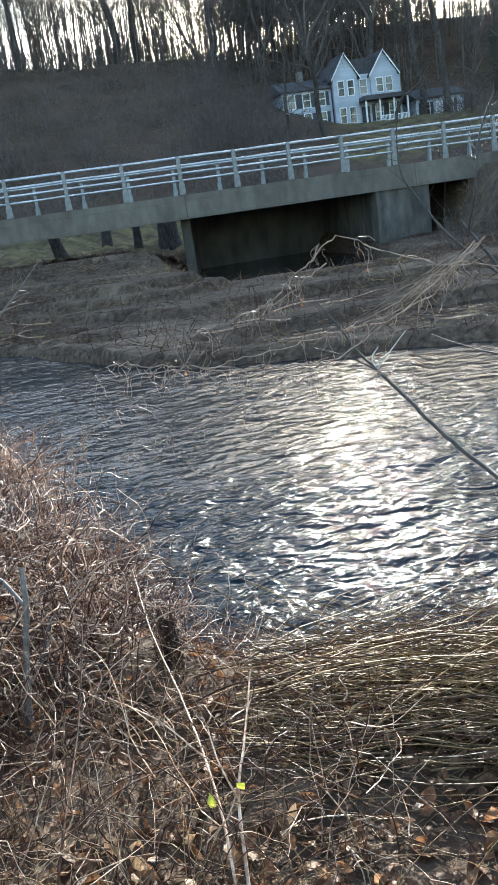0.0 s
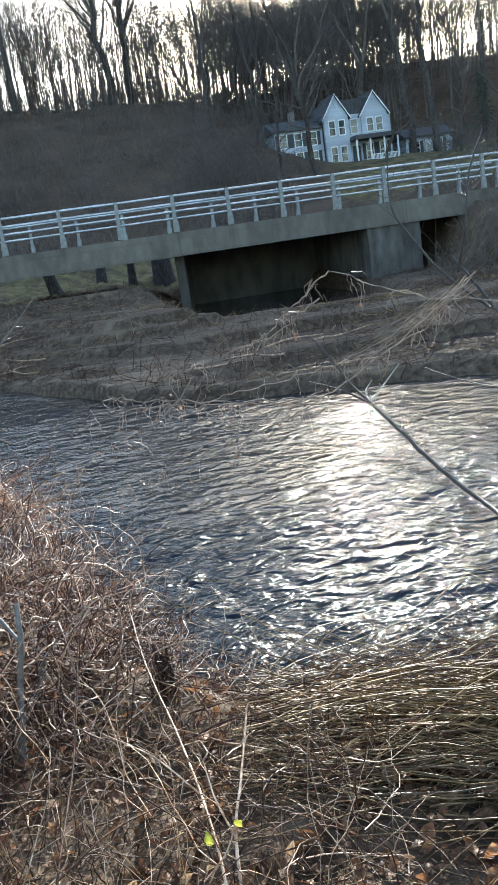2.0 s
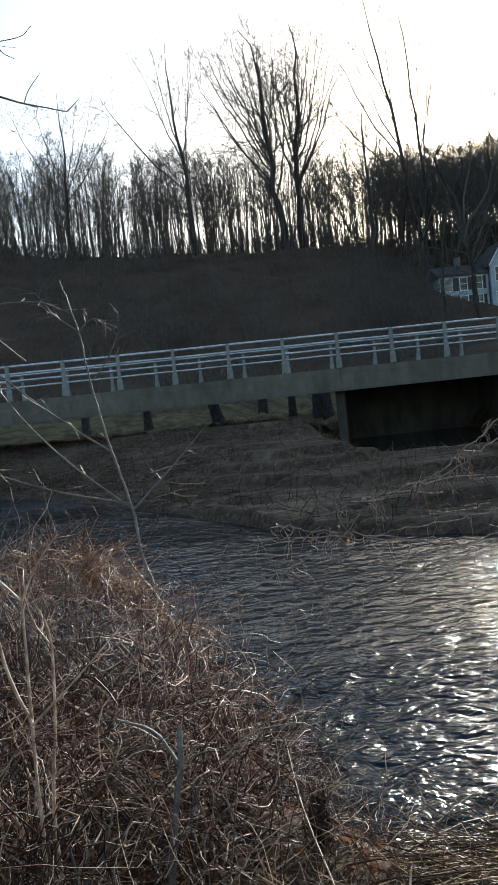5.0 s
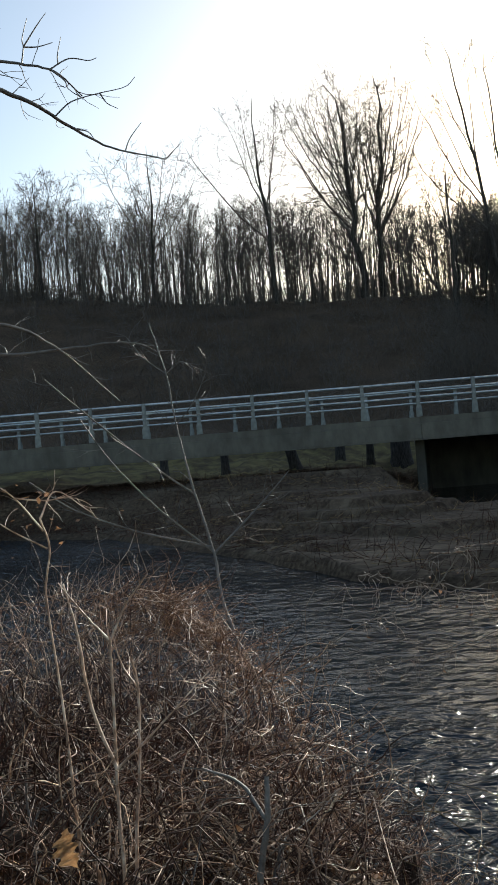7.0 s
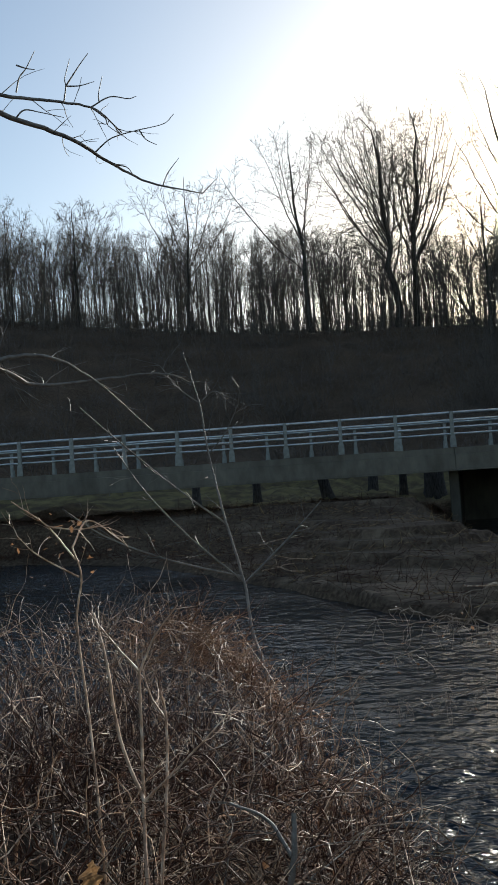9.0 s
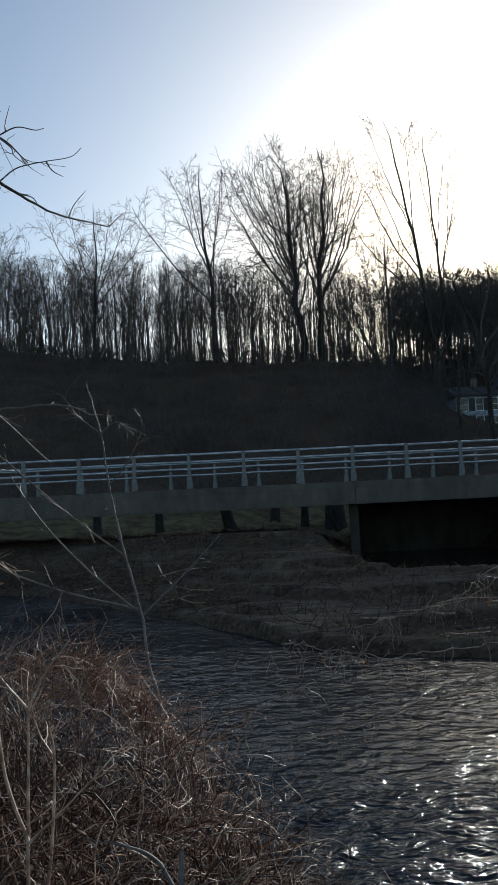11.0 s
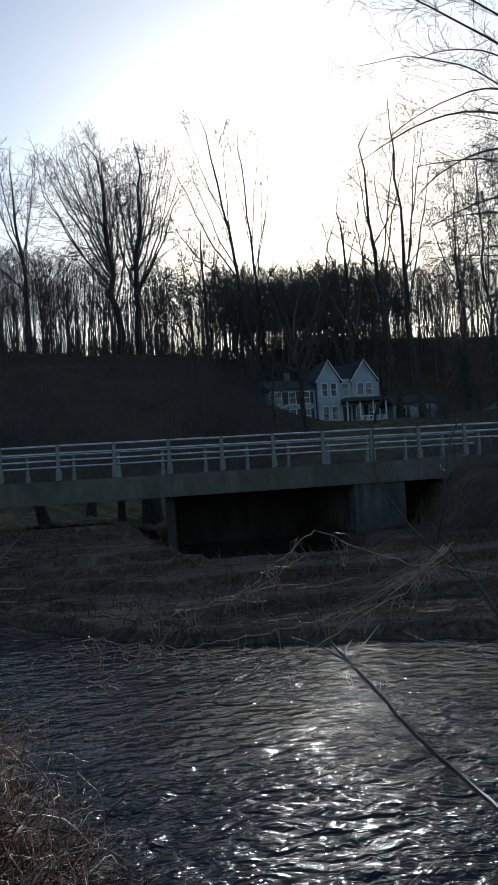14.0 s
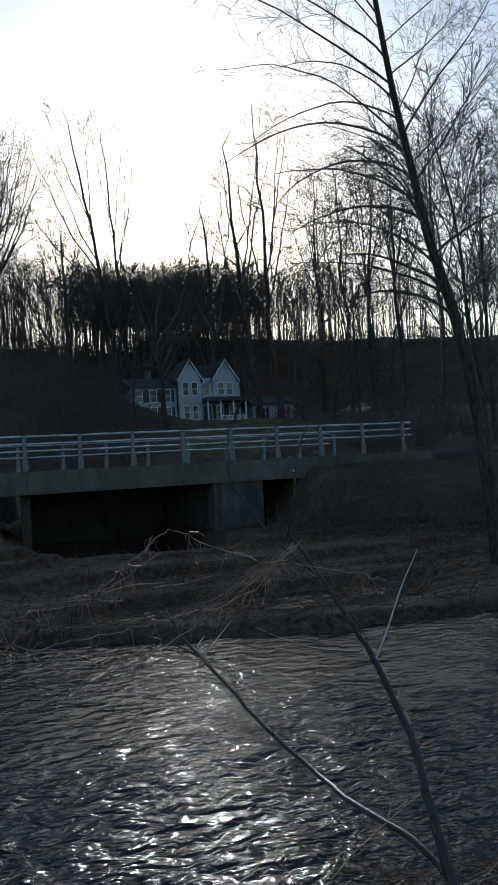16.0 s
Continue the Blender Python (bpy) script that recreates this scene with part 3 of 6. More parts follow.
def build_house():
    X, Y, Z = 39.7, 105.0, 11.2
    h = empty("house", (X, Y, Z), "pale two-storey clapboard house with twin gables and a porch", "house", m=Matrix.Translation((X, Y, Z)) @ Matrix.Diagonal((1, 1, 1.13, 1)))
    # the base sits in the slope
    part("foundation", box(-10.8, 4.6, 0.1, 8.2, -1.2, 0.25), M_CONC, h, "concrete foundation")
    # main block with a cross roof and two front gables
    part("wall", box(-4.4, 4.4, 0.6, 8.0, 0.25, 5.7), M_SIDING, h, "pale clapboard wall")
    part("roof", prism([(-4.8, 5.5), (4.8, 5.5), (4.8, 5.75), (3.4, 7.3), (-3.4, 7.3), (-4.8, 5.75)], 0.9, 8.4), M_ROOF, h, "dark shingle roof")
    gable(h, -4.4, -1.3, 0.0, 5.0, 0.25, 5.6, 7.75)
    gable(h, 0.5, 3.9, 0.3, 5.0, 3.1, 5.6, 7.75)
    for x in (-3.45, -2.2):
        window(h, x, 3.7, 0.0, 0.7, 1.45, shutters=False)
    for x in (-3.45, -2.2):
        window(h, x, 0.95, 0.0, 0.7, 1.5, shutters=False)
    for x in (1.6, 2.8):
        window(h, x, 3.75, 0.3, 0.75, 1.35, shutters=False)
    window(h, -0.4, 3.75, 0.6, 0.8, 1.4, shutters=False)
    for x in (1.4, 3.2):
        window(h, x, 0.9, 0.6, 0.85, 1.6)
    part("door", box(-0.85, 0.15, 0.5, 0.599, 0.3, 2.4, 0.01), M_SHUTTER, h, "dark front door")
    # porch
    porch = part("porch", box(-1.2, 4.4, -1.7, 0.58, 0.0, 0.28, 0.02), M_TRIM, h, "white porch floor")
    part("porch_roof", prism([(-1.35, 2.85), (4.65, 2.85), (4.65, 3.0), (4.3, 3.3), (-1.2, 3.3), (-1.35, 3.0)], -1.95, 0.59), M_ROOF, porch,
         "dark porch roof")
    first = None
    for x in (-1.05, 0.7, 2.5, 4.25):
        if first is None:
            first = part("post", box(-0.09, 0.09, -0.09, 0.09, 0, 2.57, 0.015), M_TRIM, porch, "white porch post")
            first.location = (x, -1.6, 0.28)
        else:
            again(first, porch, Matrix.Translation((x, -1.6, 0.28)))
    bm = box(0.8, 4.2, -1.64, -1.58, 1.1, 1.18)
    box(0.8, 4.2, -1.64, -1.58, 0.42, 0.48, bm=bm)
    for i in range(20):
        x = 0.85 + i * 0.17
        box(x, x + 0.05, -1.63, -1.59, 0.47, 1.11, bm=bm)
    part("railing", bm, M_TRIM, porch, "white porch railing")
    # wing to the west, lower
    part("wall", box(-10.6, -4.42, 1.0, 7.4, 0.25, 4.9), M_SIDING, h, "pale clapboard wall")
    bm = bmesh.new()
    prism([(0.55, 4.7), (7.9, 4.7), (7.9, 4.92), (4.2, 6.1), (0.55, 4.92)], 4.44, 11.0, bm)
    bmesh.ops.rotate(bm, cent=(0, 0, 0), matrix=Matrix.Rotation(math.pi / 2, 3, "Z"), verts=bm.verts)
    part("roof", bm, M_ROOF, h, "dark shingle roof")
    for x in (-9.5, -7.6, -5.7):
        window(h, x, 0.9, 1.0, 0.85, 1.5)
        window(h, x, 3.1, 1.0, 0.85, 1.3)
    part("chimney", box(-7.6, -6.9, 3.8, 4.5, 5.6, 7.0, 0.02), M_STONE, h, "stone chimney")
    return h


build_house()


def build_annex():
    a = empty("garage", (49.3, 106.0, 11.5), "small pale blue-grey outbuilding beside the house", "garage")
    part("wall", box(-3.2, 3.2, 0, 6, -0.8, 2.6), M_SIDING, a, "pale siding wall")
    bm = bmesh.new()
    prism([(-0.45, 2.5), (6.45, 2.5), (6.45, 2.72), (3.0, 3.9), (-0.45, 2.72)], -3.6, 3.6, bm)
    bmesh.ops.rotate(bm, cent=(0, 0, 0), matrix=Matrix.Rotation(math.pi / 2, 3, "Z"), verts=bm.verts)
    part("roof", bm, M_ROOF, a, "dark shingle roof")
    window(a, -1.9, 0.5, 0.0, 0.9, 1.5)
    window(a, 1.3, 0.4, 0.0, 0.8, 1.7)
    part("door", box(-0.6, 0.35, -0.06, -0.005, 0.0, 2.05, 0.01), M_TRIM, a, "white panelled door")


build_annex()


def build_car():
    x, y = 59.5, 101.0
    c = empty("car", (x, y, float(land(x, y))), "white car parked on the grass by the house", "car")
    bm = prism([(-2.15, 0.35), (-2.2, 0.75), (-2.1, 0.95), (-1.35, 1.02), (-0.75, 1.48), (0.75, 1.5), (1.35, 1.02), (2.1, 0.9), (2.2, 0.6), (2.15, 0.35)],
               -0.85, 0.85)
    bmesh.ops.bevel(bm, geom=list(bm.edges), offset=0.05, segments=2, affect="EDGES")
    part("body", bm, M_CAR, c, "white painted body", True)
    part("side_window", prism([(-1.15, 1.04), (-0.68, 1.40), (0.7, 1.42), (1.12, 1.04)], -0.862, -0.852), M_GLASS, c, "dark side window")
    first = None
    for wx in (-1.35, 1.35):
        for wy in (-0.78, 0.78):
            if first is None:
                bm = bmesh.new()
                bmesh.ops.create_cone(bm, cap_ends=True, segments=16, radius1=0.34, radius2=0.34, depth=0.2)
                bmesh.ops.rotate(bm, cent=(0, 0, 0), matrix=Matrix.Rotation(math.pi / 2, 3, "X"), verts=bm.verts)
                first = part("wheel", bm, M_TYRE, c, "black tyre")
                first.location = (wx, wy, 0.34)
            else:
                again(first, c, Matrix.Translation((wx, wy, 0.34)))


build_car()


# ---------------------------------------------------------------- trees
def off_way(rng, way, angle, turn):
    """A way at an angle from the given one, turned about it."""
    ref = np.array([0.0, 0, 1]) if abs(way[2]) < 0.9 else np.array([1.0, 0, 0])
    u = unit(np.cross(way, ref))
    w = np.cross(way, u)
    return unit(way * math.cos(angle) + (u * math.cos(turn) + w * math.sin(turn)) * math.sin(angle))


class Habit:
    """How a kind of tree grows, level by level from the trunk to the twigs."""

    def __init__(self, kids, first, angle, ratio, curl, lift, thick=0.5, steps=(8, 6, 4, 2), sides=(8, 5, 3, 3), end=0.2, least=0.006):
        self.kids, self.first, self.angle, self.ratio, self.curl, self.lift = kids, first, angle, ratio, curl, lift
        self.thick, self.steps, self.sides, self.end, self.least = thick, steps, sides, end, least
        self.span = 0.0      # branches shorter than this bear fewer twigs
        self.spray = None    # number, length and half width of the twig ends on each last branch


def grow(rng, hb, trunk, crown, start, way, length, r, level=0, line=None):
    pts = line if line is not None else wander(rng, start, way, length, hb.steps[level], hb.curl[level], hb.lift[level])
    r_end = max(r * (hb.end if level == 0 else 0.22), hb.least * 0.6)
    (trunk if level == 0 else crown).add(pts, r, r_end, hb.sides[level])
    if level >= len(hb.kids):
        if hb.spray:
            crown.spray(rng, pts, *hb.spray)
        return
    n = hb.kids[level]
    if hb.span and level:
        n = max(2, round(n * min(1.0, length / hb.span)))
    spin = rng.uniform(0, 6.28)
    for i in range(n):
        u = hb.first[level] + (0.98 - hb.first[level]) * (i + rng.uniform(0.1, 0.9)) / n
        s = u * (len(pts) - 1)
        j = min(int(s), len(pts) - 2)
        p = pts[j] + (pts[j + 1] - pts[j]) * (s - j)
        d = unit(pts[j + 1] - pts[j])
        spin += 2.4 + rng.normal(0, 0.4)
        a = radians(hb.angle[level] * rng.uniform(0.7, 1.25)) * (1.1 - 0.35 * u)
        ln = length * hb.ratio[level] * rng.uniform(0.65, 1.2) * (1.25 - 0.75 * u)
        rr = (r + (r_end - r) * u) * hb.thick * rng.uniform(0.75, 1.1)
        grow(rng, hb, trunk, crown, p, off_way(rng, d, a, spin), ln, max(rr, hb.least), level + 1)


FOREST = Habit((12, 7), (0.36, 0.2), (40, 38), (0.30, 0.46), (0.045, 0.09, 0.10), (0.02, 0.03, 0.02), 0.40, (6, 4, 1), (4, 3, 3), 0.2, 0.014)
FOREST.spray = (11, 1.2, 0.009)
HIGH = Habit((14, 6), (0.28, 0.2), (44, 40), (0.25, 0.46), (0.045, 0.09, 0.10), (0.02, 0.03, 0.02), 0.40, (6, 4, 1), (4, 3, 3), 0.2, 0.014)
HIGH.spray = (10, 1.1, 0.0135)
POLE = Habit((8,), (0.42,), (36,), (0.26,), (0.05, 0.08), (0.01, 0.04), 0.45, (4, 2), (3, 3), 0.25, 0.012)
POLE.spray = (9, 0.9, 0.013)
SLIM = Habit((18, 8, 6), (0.33, 0.2, 0.2), (42, 32, 32), (0.36, 0.46, 0.48), (0.06, 0.08, 0.11, 0.1), (0.02, 0.04, 0.03, 0.0), 0.6,
             (9, 6, 4, 2), (7, 5, 3, 3), 0.15, 0.016)
CROOKED = Habit((9, 8, 7), (0.3, 0.2, 0.2), (62, 50, 45), (0.55, 0.45, 0.42), (0.20, 0.24, 0.25, 0.2), (0.03, 0.09, 0.06, 0.0), 0.6,
                (8, 8, 4, 2), (7, 5, 3, 3), 0.2, 0.013)
BRUSH = Habit((6, 4), (0.25, 0.3), (40, 42), (0.5, 0.45), (0.12, 0.2, 0.2), (0.02, 0.0, 0.0), 0.55, (4, 2, 1), (3, 3, 3), 0.2, 0.006)
FAR_BRUSH = Habit((7,), (0.2,), (42,), (0.5,), (0.14, 0.2), (0.02, 0.0), 0.5, (4, 2), (3, 3), 0.2, 0.008)
FAR_BRUSH.spray = (6, 0.7, 0.016)
WISP = Habit((5, 3), (0.3, 0.3), (40, 42), (0.45, 0.45), (0.10, 0.2, 0.2), (0.02, 0.0, 0.0), 0.6, (6, 4, 2), (3, 3, 3), 0.3, 0.0007)


def tree(name, label, x, y, height, r, hb, seed, lean=(0, 0), group="", line=None, sink=0.3, category="tree"):
    rng = np.random.default_rng(seed)
    z = float(land(x, y)) - sink
    trunk, crown = Tubes(), Tubes()
    way = unit(np.array([lean[0], lean[1], 1.0]))
    ctrl = None
    if line is not None:
        ctrl = spline(np.asarray(line) - np.array([x, y, z]), 4)
    grow(rng, hb, trunk, crown, (0, 0, 0), way, height, r, 0, ctrl)
    t = empty(name, (x, y, z), label, category, group)
    trunk.object("trunk", M_BARK, t, "grey-brown bark")
    crown.object("crown", M_TWIG, t, "bare branches and twigs")
    return t


def polar(az, r):
    return r * math.sin(radians(az)), r * math.cos(radians(az))


def top_height(az, r, el, sink=0.3):
    x, y = polar(az, r)
    return 5 + r * math.tan(radians(el)) - float(land(x, y)) + sink


LIMB = Habit((4, 14, 8), (0.40, 0.10, 0.12), (50, 56, 50), (0.26, 0.42, 0.44), (0.0, 0.0, 0.17, 0.2), (0.0, 0.0, 0.015, 0.02), 0.48, (8, 6, 5, 3), (8, 5, 3, 3), 0.10, 0.022)
LIMB.spray = (7, 0.7, 0.012)
THIN = Habit((4, 11, 6), (0.45, 0.25, 0.15), (42, 38, 40), (0.2, 0.30, 0.42), (0.0, 0.0, 0.13, 0.18), (0.0, 0.0, 0.05, 0.04), 0.48, (8, 6, 4, 2), (8, 5, 3, 3), 0.10, 0.020)
THIN.spray = (5, 0.7, 0.015)
LIMB.span, THIN.span = 4.0, 2.6
CROWD = Habit((4, 6, 4), (0.42, 0.2, 0.2), (48, 44, 44), (0.24, 0.40, 0.46), (0.0, 0.0, 0.16, 0.16), (0.0, 0.0, 0.06, 0.0), 0.5, (8, 5, 3, 1), (6, 4, 3, 3), 0.12, 0.018)
CROWD.spray = (5, 0.6, 0.014)


def limbed_tree(label, az, r, tr, tips, seed, group="bare hillside trees", hb=LIMB, kink=0.0):
    """A trunk that rises to the first tip, and limbs that fork off it to the other tips: degrees right, degrees up, height of the fork."""
    rng = np.random.default_rng(seed)
    x, y = polar(az, r)
    z = float(land(x, y)) - 0.3
    t = empty("bare_tree", (x, y, z), label, "tree", group)
    trunk, crown = Tubes(), Tubes()

    def place(az1, el1, deep):
        px, py = polar(az1, r + deep)
        return np.array([px - x, py - y, 5 + (r + deep) * math.tan(radians(el1)) - z])

    def bowed(p0, p2, across, up, k):
        p1 = p0 + (p2 - p0) * np.array([across, across, up])
        s = np.linspace(0, 1, k)[:, None]
        pts = p0 * (1 - s) ** 2 + 2 * p1 * s * (1 - s) + p2 * s ** 2
        size = np.linalg.norm(p2 - p0)
        pts[1:-1] += np.cumsum(rng.normal(0, 0.013 + kink, (k - 2, 3)), axis=0) * size * 0.5
        return pts, size

    main, size = bowed(np.zeros(3), place(tips[0][0], tips[0][1], 0.0), 0.42, 0.55, 12)
    grow(rng, hb, trunk, crown, main[0], (0, 0, 1), size, tr, 0, main)
    for az1, el1, fork in tips[1:]:
        s = fork * 0.86 * 11
        q = min(int(s), 10)
        p0 = main[q] + (main[q + 1] - main[q]) * (s - q)
        tip = place(az1, el1, rng.uniform(-1, 1) * 0.025 * r)
        limb, ln = bowed(p0, tip, 0.66, 0.48, 12)
        grow(rng, hb, crown, crown, p0, (0, 0, 1), ln, tr * (1 - 0.82 * fork) * (0.56 if len(tips) < 9 else 0.44), 1, limb)
    trunk.object("trunk", M_BARK, t, "grey-brown bark")
    crown.object("crown", M_TWIG, t, "bare branches and twigs")
    return t


def chance_tips(rng, az, el, spread, n, lean=0.0, low=0.28):
    tips = [(az + lean, el, 0.0)]
    for k in range(n):
        off = spread * (k + 0.7) / n * (1 if k % 2 else -1) * rng.uniform(0.75, 1.1)
        tips.append((az + lean + off, el - 0.42 * abs(off) ** 1.25 * rng.uniform(0.6, 1.3) - rng.uniform(0, 0.5), rng.uniform(low, low + 0.42)))
    return tips


# the spreading pair behind the bridge, and the tall trees on either side of it
BIG = "large bare spreading tree on the hillside"


def dome_tips(rng, az, el, a0, a1, drop, n):
    """A main tip and n more spread under a dome from a0 to a1 degrees, lower at its rim."""
    tips = [(az, el, 0.0)]
    for k in range(n):
        u = (k + rng.uniform(0.2, 0.8)) / n
        a = a0 + (a1 - a0) * u
        rim = abs(2 * u - 1)
        tips.append((a, el - drop * rim ** 2.6 - rng.uniform(0, 1.2), rng.uniform(0.22, 0.38) + 0.22 * (1 - rim)))
    return tips


rng_b = np.random.default_rng(3)
limbed_tree(BIG, 5.5, 126, 0.56, dome_tips(rng_b, 3.9, 22.3, 0.2, 6.8, 2.6, 16), 3, kink=0.006)
limbed_tree(BIG, 6.8, 128, 0.52, dome_tips(rng_b, 7.2, 22.5, 4.8, 10.9, 2.4, 15), 4, kink=0.006)
TALL = "tall forked bare tree on the hillside"
limbed_tree(TALL, -0.2, 124, 0.40, ((-0.9, 22.0, 0), (0.6, 21.6, 0.5), (-3.0, 21.1, 0.5), (-5.6, 19.4, 0.34), (0.2, 19.0, 0.3), (-1.9, 21.6, 0.6)), 5)
limbed_tree(TALL, -8.6, 126, 0.30, ((-8.2, 19.6, 0), (-7.2, 18.9, 0.5), (-6.0, 19.2, 0.45), (-11.4, 18.5, 0.42), (-9.8, 19.0, 0.5), (-5.0, 18.0, 0.4)), 6)
limbed_tree("tall bare tree leaning over the hillside", 15.0, 126, 0.42, ((11.8, 23.6, 0), (10.7, 23.4, 0.66), (12.8, 22.9, 0.62), (9.6, 21.6, 0.44), (9.3, 18.0, 0.36), (11.0, 20.8, 0.5)), 8, hb=THIN)
limbed_tree(TALL, 15.4, 128, 0.34, ((14.4, 22.8, 0), (13.6, 22.5, 0.6), (15.4, 22.6, 0.6), (16.4, 21.2, 0.5), (15.9, 19.6, 0.42)), 9, hb=THIN)
TWISTED = "crooked bare tree against the bright sky"
limbed_tree(TWISTED, 17.9, 116, 0.6, ((16.6, 14.4, 0), (18.4, 14.9, 0.45), (20.9, 17.3, 0.4), (15.4, 12.9, 0.35), (20.2, 13.4, 0.3)), 11, hb=THIN, kink=0.02)
limbed_tree(TWISTED, 21.2, 118, 0.48, ((21.0, 18.9, 0), (22.2, 18.7, 0.62), (18.8, 15.4, 0.4), (22.6, 16.5, 0.4), (20.2, 17.4, 0.55)), 12, hb=THIN, kink=0.014)
limbed_tree(TALL, 23.9, 116, 0.48, ((23.3, 22.4, 0), (22.6, 22.3, 0.6), (24.8, 22.0, 0.5), (21.4, 17.6, 0.42), (25.6, 20.4, 0.4)), 14)
limbed_tree(TALL, 25.5, 114, 0.44, ((24.6, 23.6, 0), (25.6, 23.2, 0.5), (26.8, 22.4, 0.5), (23.4, 19.4, 0.4), (27.2, 19.8, 0.35)), 15)
rng_t = np.random.default_rng(64)
for az, r, el, tr, spread in ((28.4, 112, 19.4, 0.3, 2.4), (30.2, 114, 20.2, 0.3, 2.2), (31.6, 108, 20.8, 0.34, 2.6), (33.6, 104, 21.4, 0.3, 2.4), (36.0, 98, 22.4, 0.3, 2.6),
                              (39.3, 78, 21.4, 0.2, 2.2), (42.0, 72, 22.8, 0.2, 2.2), (-15.6, 126, 18.3, 0.24, 2.0), (-20.0, 126, 17.8, 0.24, 2.0), (11.6, 110, 17.2, 0.3, 2.2)):
    limbed_tree("tall slim bare tree on the hillside", az, r, tr, chance_tips(rng_t, az, el, spread, 6, rng_t.normal(0, 0.3)), 400 + int(az * 3))
# lower trees crowded on the slope behind the house
for k in range(9):
    az, r = 10.6 + 1.25 * k + rng_t.uniform(-0.3, 0.3), rng_t.uniform(118, 132)
    limbed_tree("low crooked bare tree on the slope", az, r, rng_t.uniform(0.16, 0.28), chance_tips(rng_t, az, rng_t.uniform(12.8, 14.9), 1.9, 6, rng_t.normal(0, 0.5), 0.10), 500 + k,
                "crowded low trees", CROWD, 0.02)

# broken-off trunks on the lawn behind the bridge, which show under the deck
def tall_stump(x, y, h, r, lean, seed):
    rng = np.random.default_rng(seed)
    z = float(land(x, y)) - 0.3
    line = wander(rng, (0, 0, 0), (lean, 0, 1), h, 6, 0.03)
    t = Tubes()
    t.add(line, 0, radii=r * np.array([1.5, 1.15, 1.0, 0.95, 0.92, 0.9, 0.5]), sides=12)
    ob = t.object("tall_stump", M_BARK)
    ob.location = (x, y, z)
    tagged(ob, "dark broken-off tree trunk on the lawn behind the bridge", "stump", "lawn stumps")


for x, y, h, r, lean, seed in ((-4.2, 51, 2.4, 0.26, 0.0, 31), (0.1, 50, 2.5, 0.34, -0.3, 32), (2.7, 52, 2.3, 0.32, 0.03, 33),
                               (4.35, 50, 2.5, 0.24, 0.0, 34), (6.2, 50.5, 2.4, 0.62, 0.03, 35), (-8.2, 53, 2.2, 0.28, 0.04, 36)):
    tall_stump(x, y, h, r, lean, seed)

# trees in front of the house
for az, r, el, tr, hb, seed in ((17.8, 94, 11.5, 0.34, CROOKED, 41), (22.2, 98, 9.5, 0.18, CROOKED, 42), (15.6, 88, 9.6, 0.2, CROOKED, 43),
                                (26.8, 96, 9.5, 0.2, SLIM, 44), (29.0, 92, 11.0, 0.2, CROOKED, 45), (33.0, 88, 12.5, 0.2, CROOKED, 46)):
    x, y = polar(az, r)
    tree("yard_tree", "bare crooked tree in front of the house", x, y, top_height(az, r, el), tr, hb, seed, (0, 0), "yard trees")

# the tall tree on the far bank, its limbs arching out and drooping
TWIGGY = Habit((0, 15, 6, 3), (0.3, 0.15, 0.15, 0.2), (40, 46, 42, 40), (0.3, 0.32, 0.45, 0.5), (0.0, 0.0, 0.12, 0.16, 0.1), (0.0, 0.0, 0.05, 0.02, 0.0), 0.34,
               (8, 8, 5, 3, 1), (10, 6, 3, 3, 3), 0.16, 0.0048)


def arching_tree(line, r0, r1, limbs, seed):
    rng = np.random.default_rng(seed)
    pts = spline(line, 5)
    x, y, z = line[0]
    t = empty("riverside_tree", (x, y, z), "tall leaning bare tree with arching limbs on the far bank", "tree", "riverside trees")
    pts = pts - np.array([x, y, z])
    trunk, crown = Tubes(), Tubes()
    trunk.add(pts, 0, radii=np.linspace(r0, r1, len(pts)) * (1 + 0.5 * np.exp(-np.arange(len(pts)) / 1.5)), sides=12)
    for k in range(limbs):
        u = 0.27 + 0.71 * (k + rng.uniform(0.2, 0.8)) / limbs
        s = u * (len(pts) - 1)
        q = min(int(s), len(pts) - 2)
        p0 = pts[q] + (pts[q + 1] - pts[q]) * (s - q)
        west = k % 5 in (0, 2, 3)
        turn = (math.pi if west else 0.0) + rng.normal(0, 0.5)
        rise = rng.uniform(0.5, 0.95) + 0.2 * u if west else rng.uniform(0.7, 1.4)
        droop = rng.uniform(-0.115, -0.055) if west else rng.uniform(-0.02, 0.03)
        ln = rng.uniform(3.6, 6.8) * (1.05 - 0.15 * u)
        limb = wander(rng, p0, (math.cos(turn), math.sin(turn), rise), ln, 12, 0.05, droop)
        grow(rng, TWIGGY, crown, crown, p0, (0, 0, 1), ln, (r0 + (r1 - r0) * u) * rng.uniform(0.28, 0.42), 1, limb)
    trunk.object("trunk", M_BARK, t, "dark grey bark")
    crown.object("crown", M_TWIG, t, "arching bare branches and fine twigs")


arching_tree(((15.5, 19, 2.0), (15.05, 19, 6.2), (14.5, 19, 9.0), (13.85, 19, 11.0), (13.45, 19, 12.8), (13.0, 19, 14.9), (12.6, 19, 17.5), (12.3, 19.1, 20.6)), 0.19, 0.05, 36, 52)
tree("riverside_tree", "leaning bare tree beside a taller one on the far bank", 16.4, 19.6, 14.0, 0.13, SLIM, 53, lean=(0.42, 0.0))
tree("riverside_tree", "slim bare tree on the far bank", 18.6, 23.0, 15.0, 0.12, SLIM, 54, lean=(-0.05, 0.0))


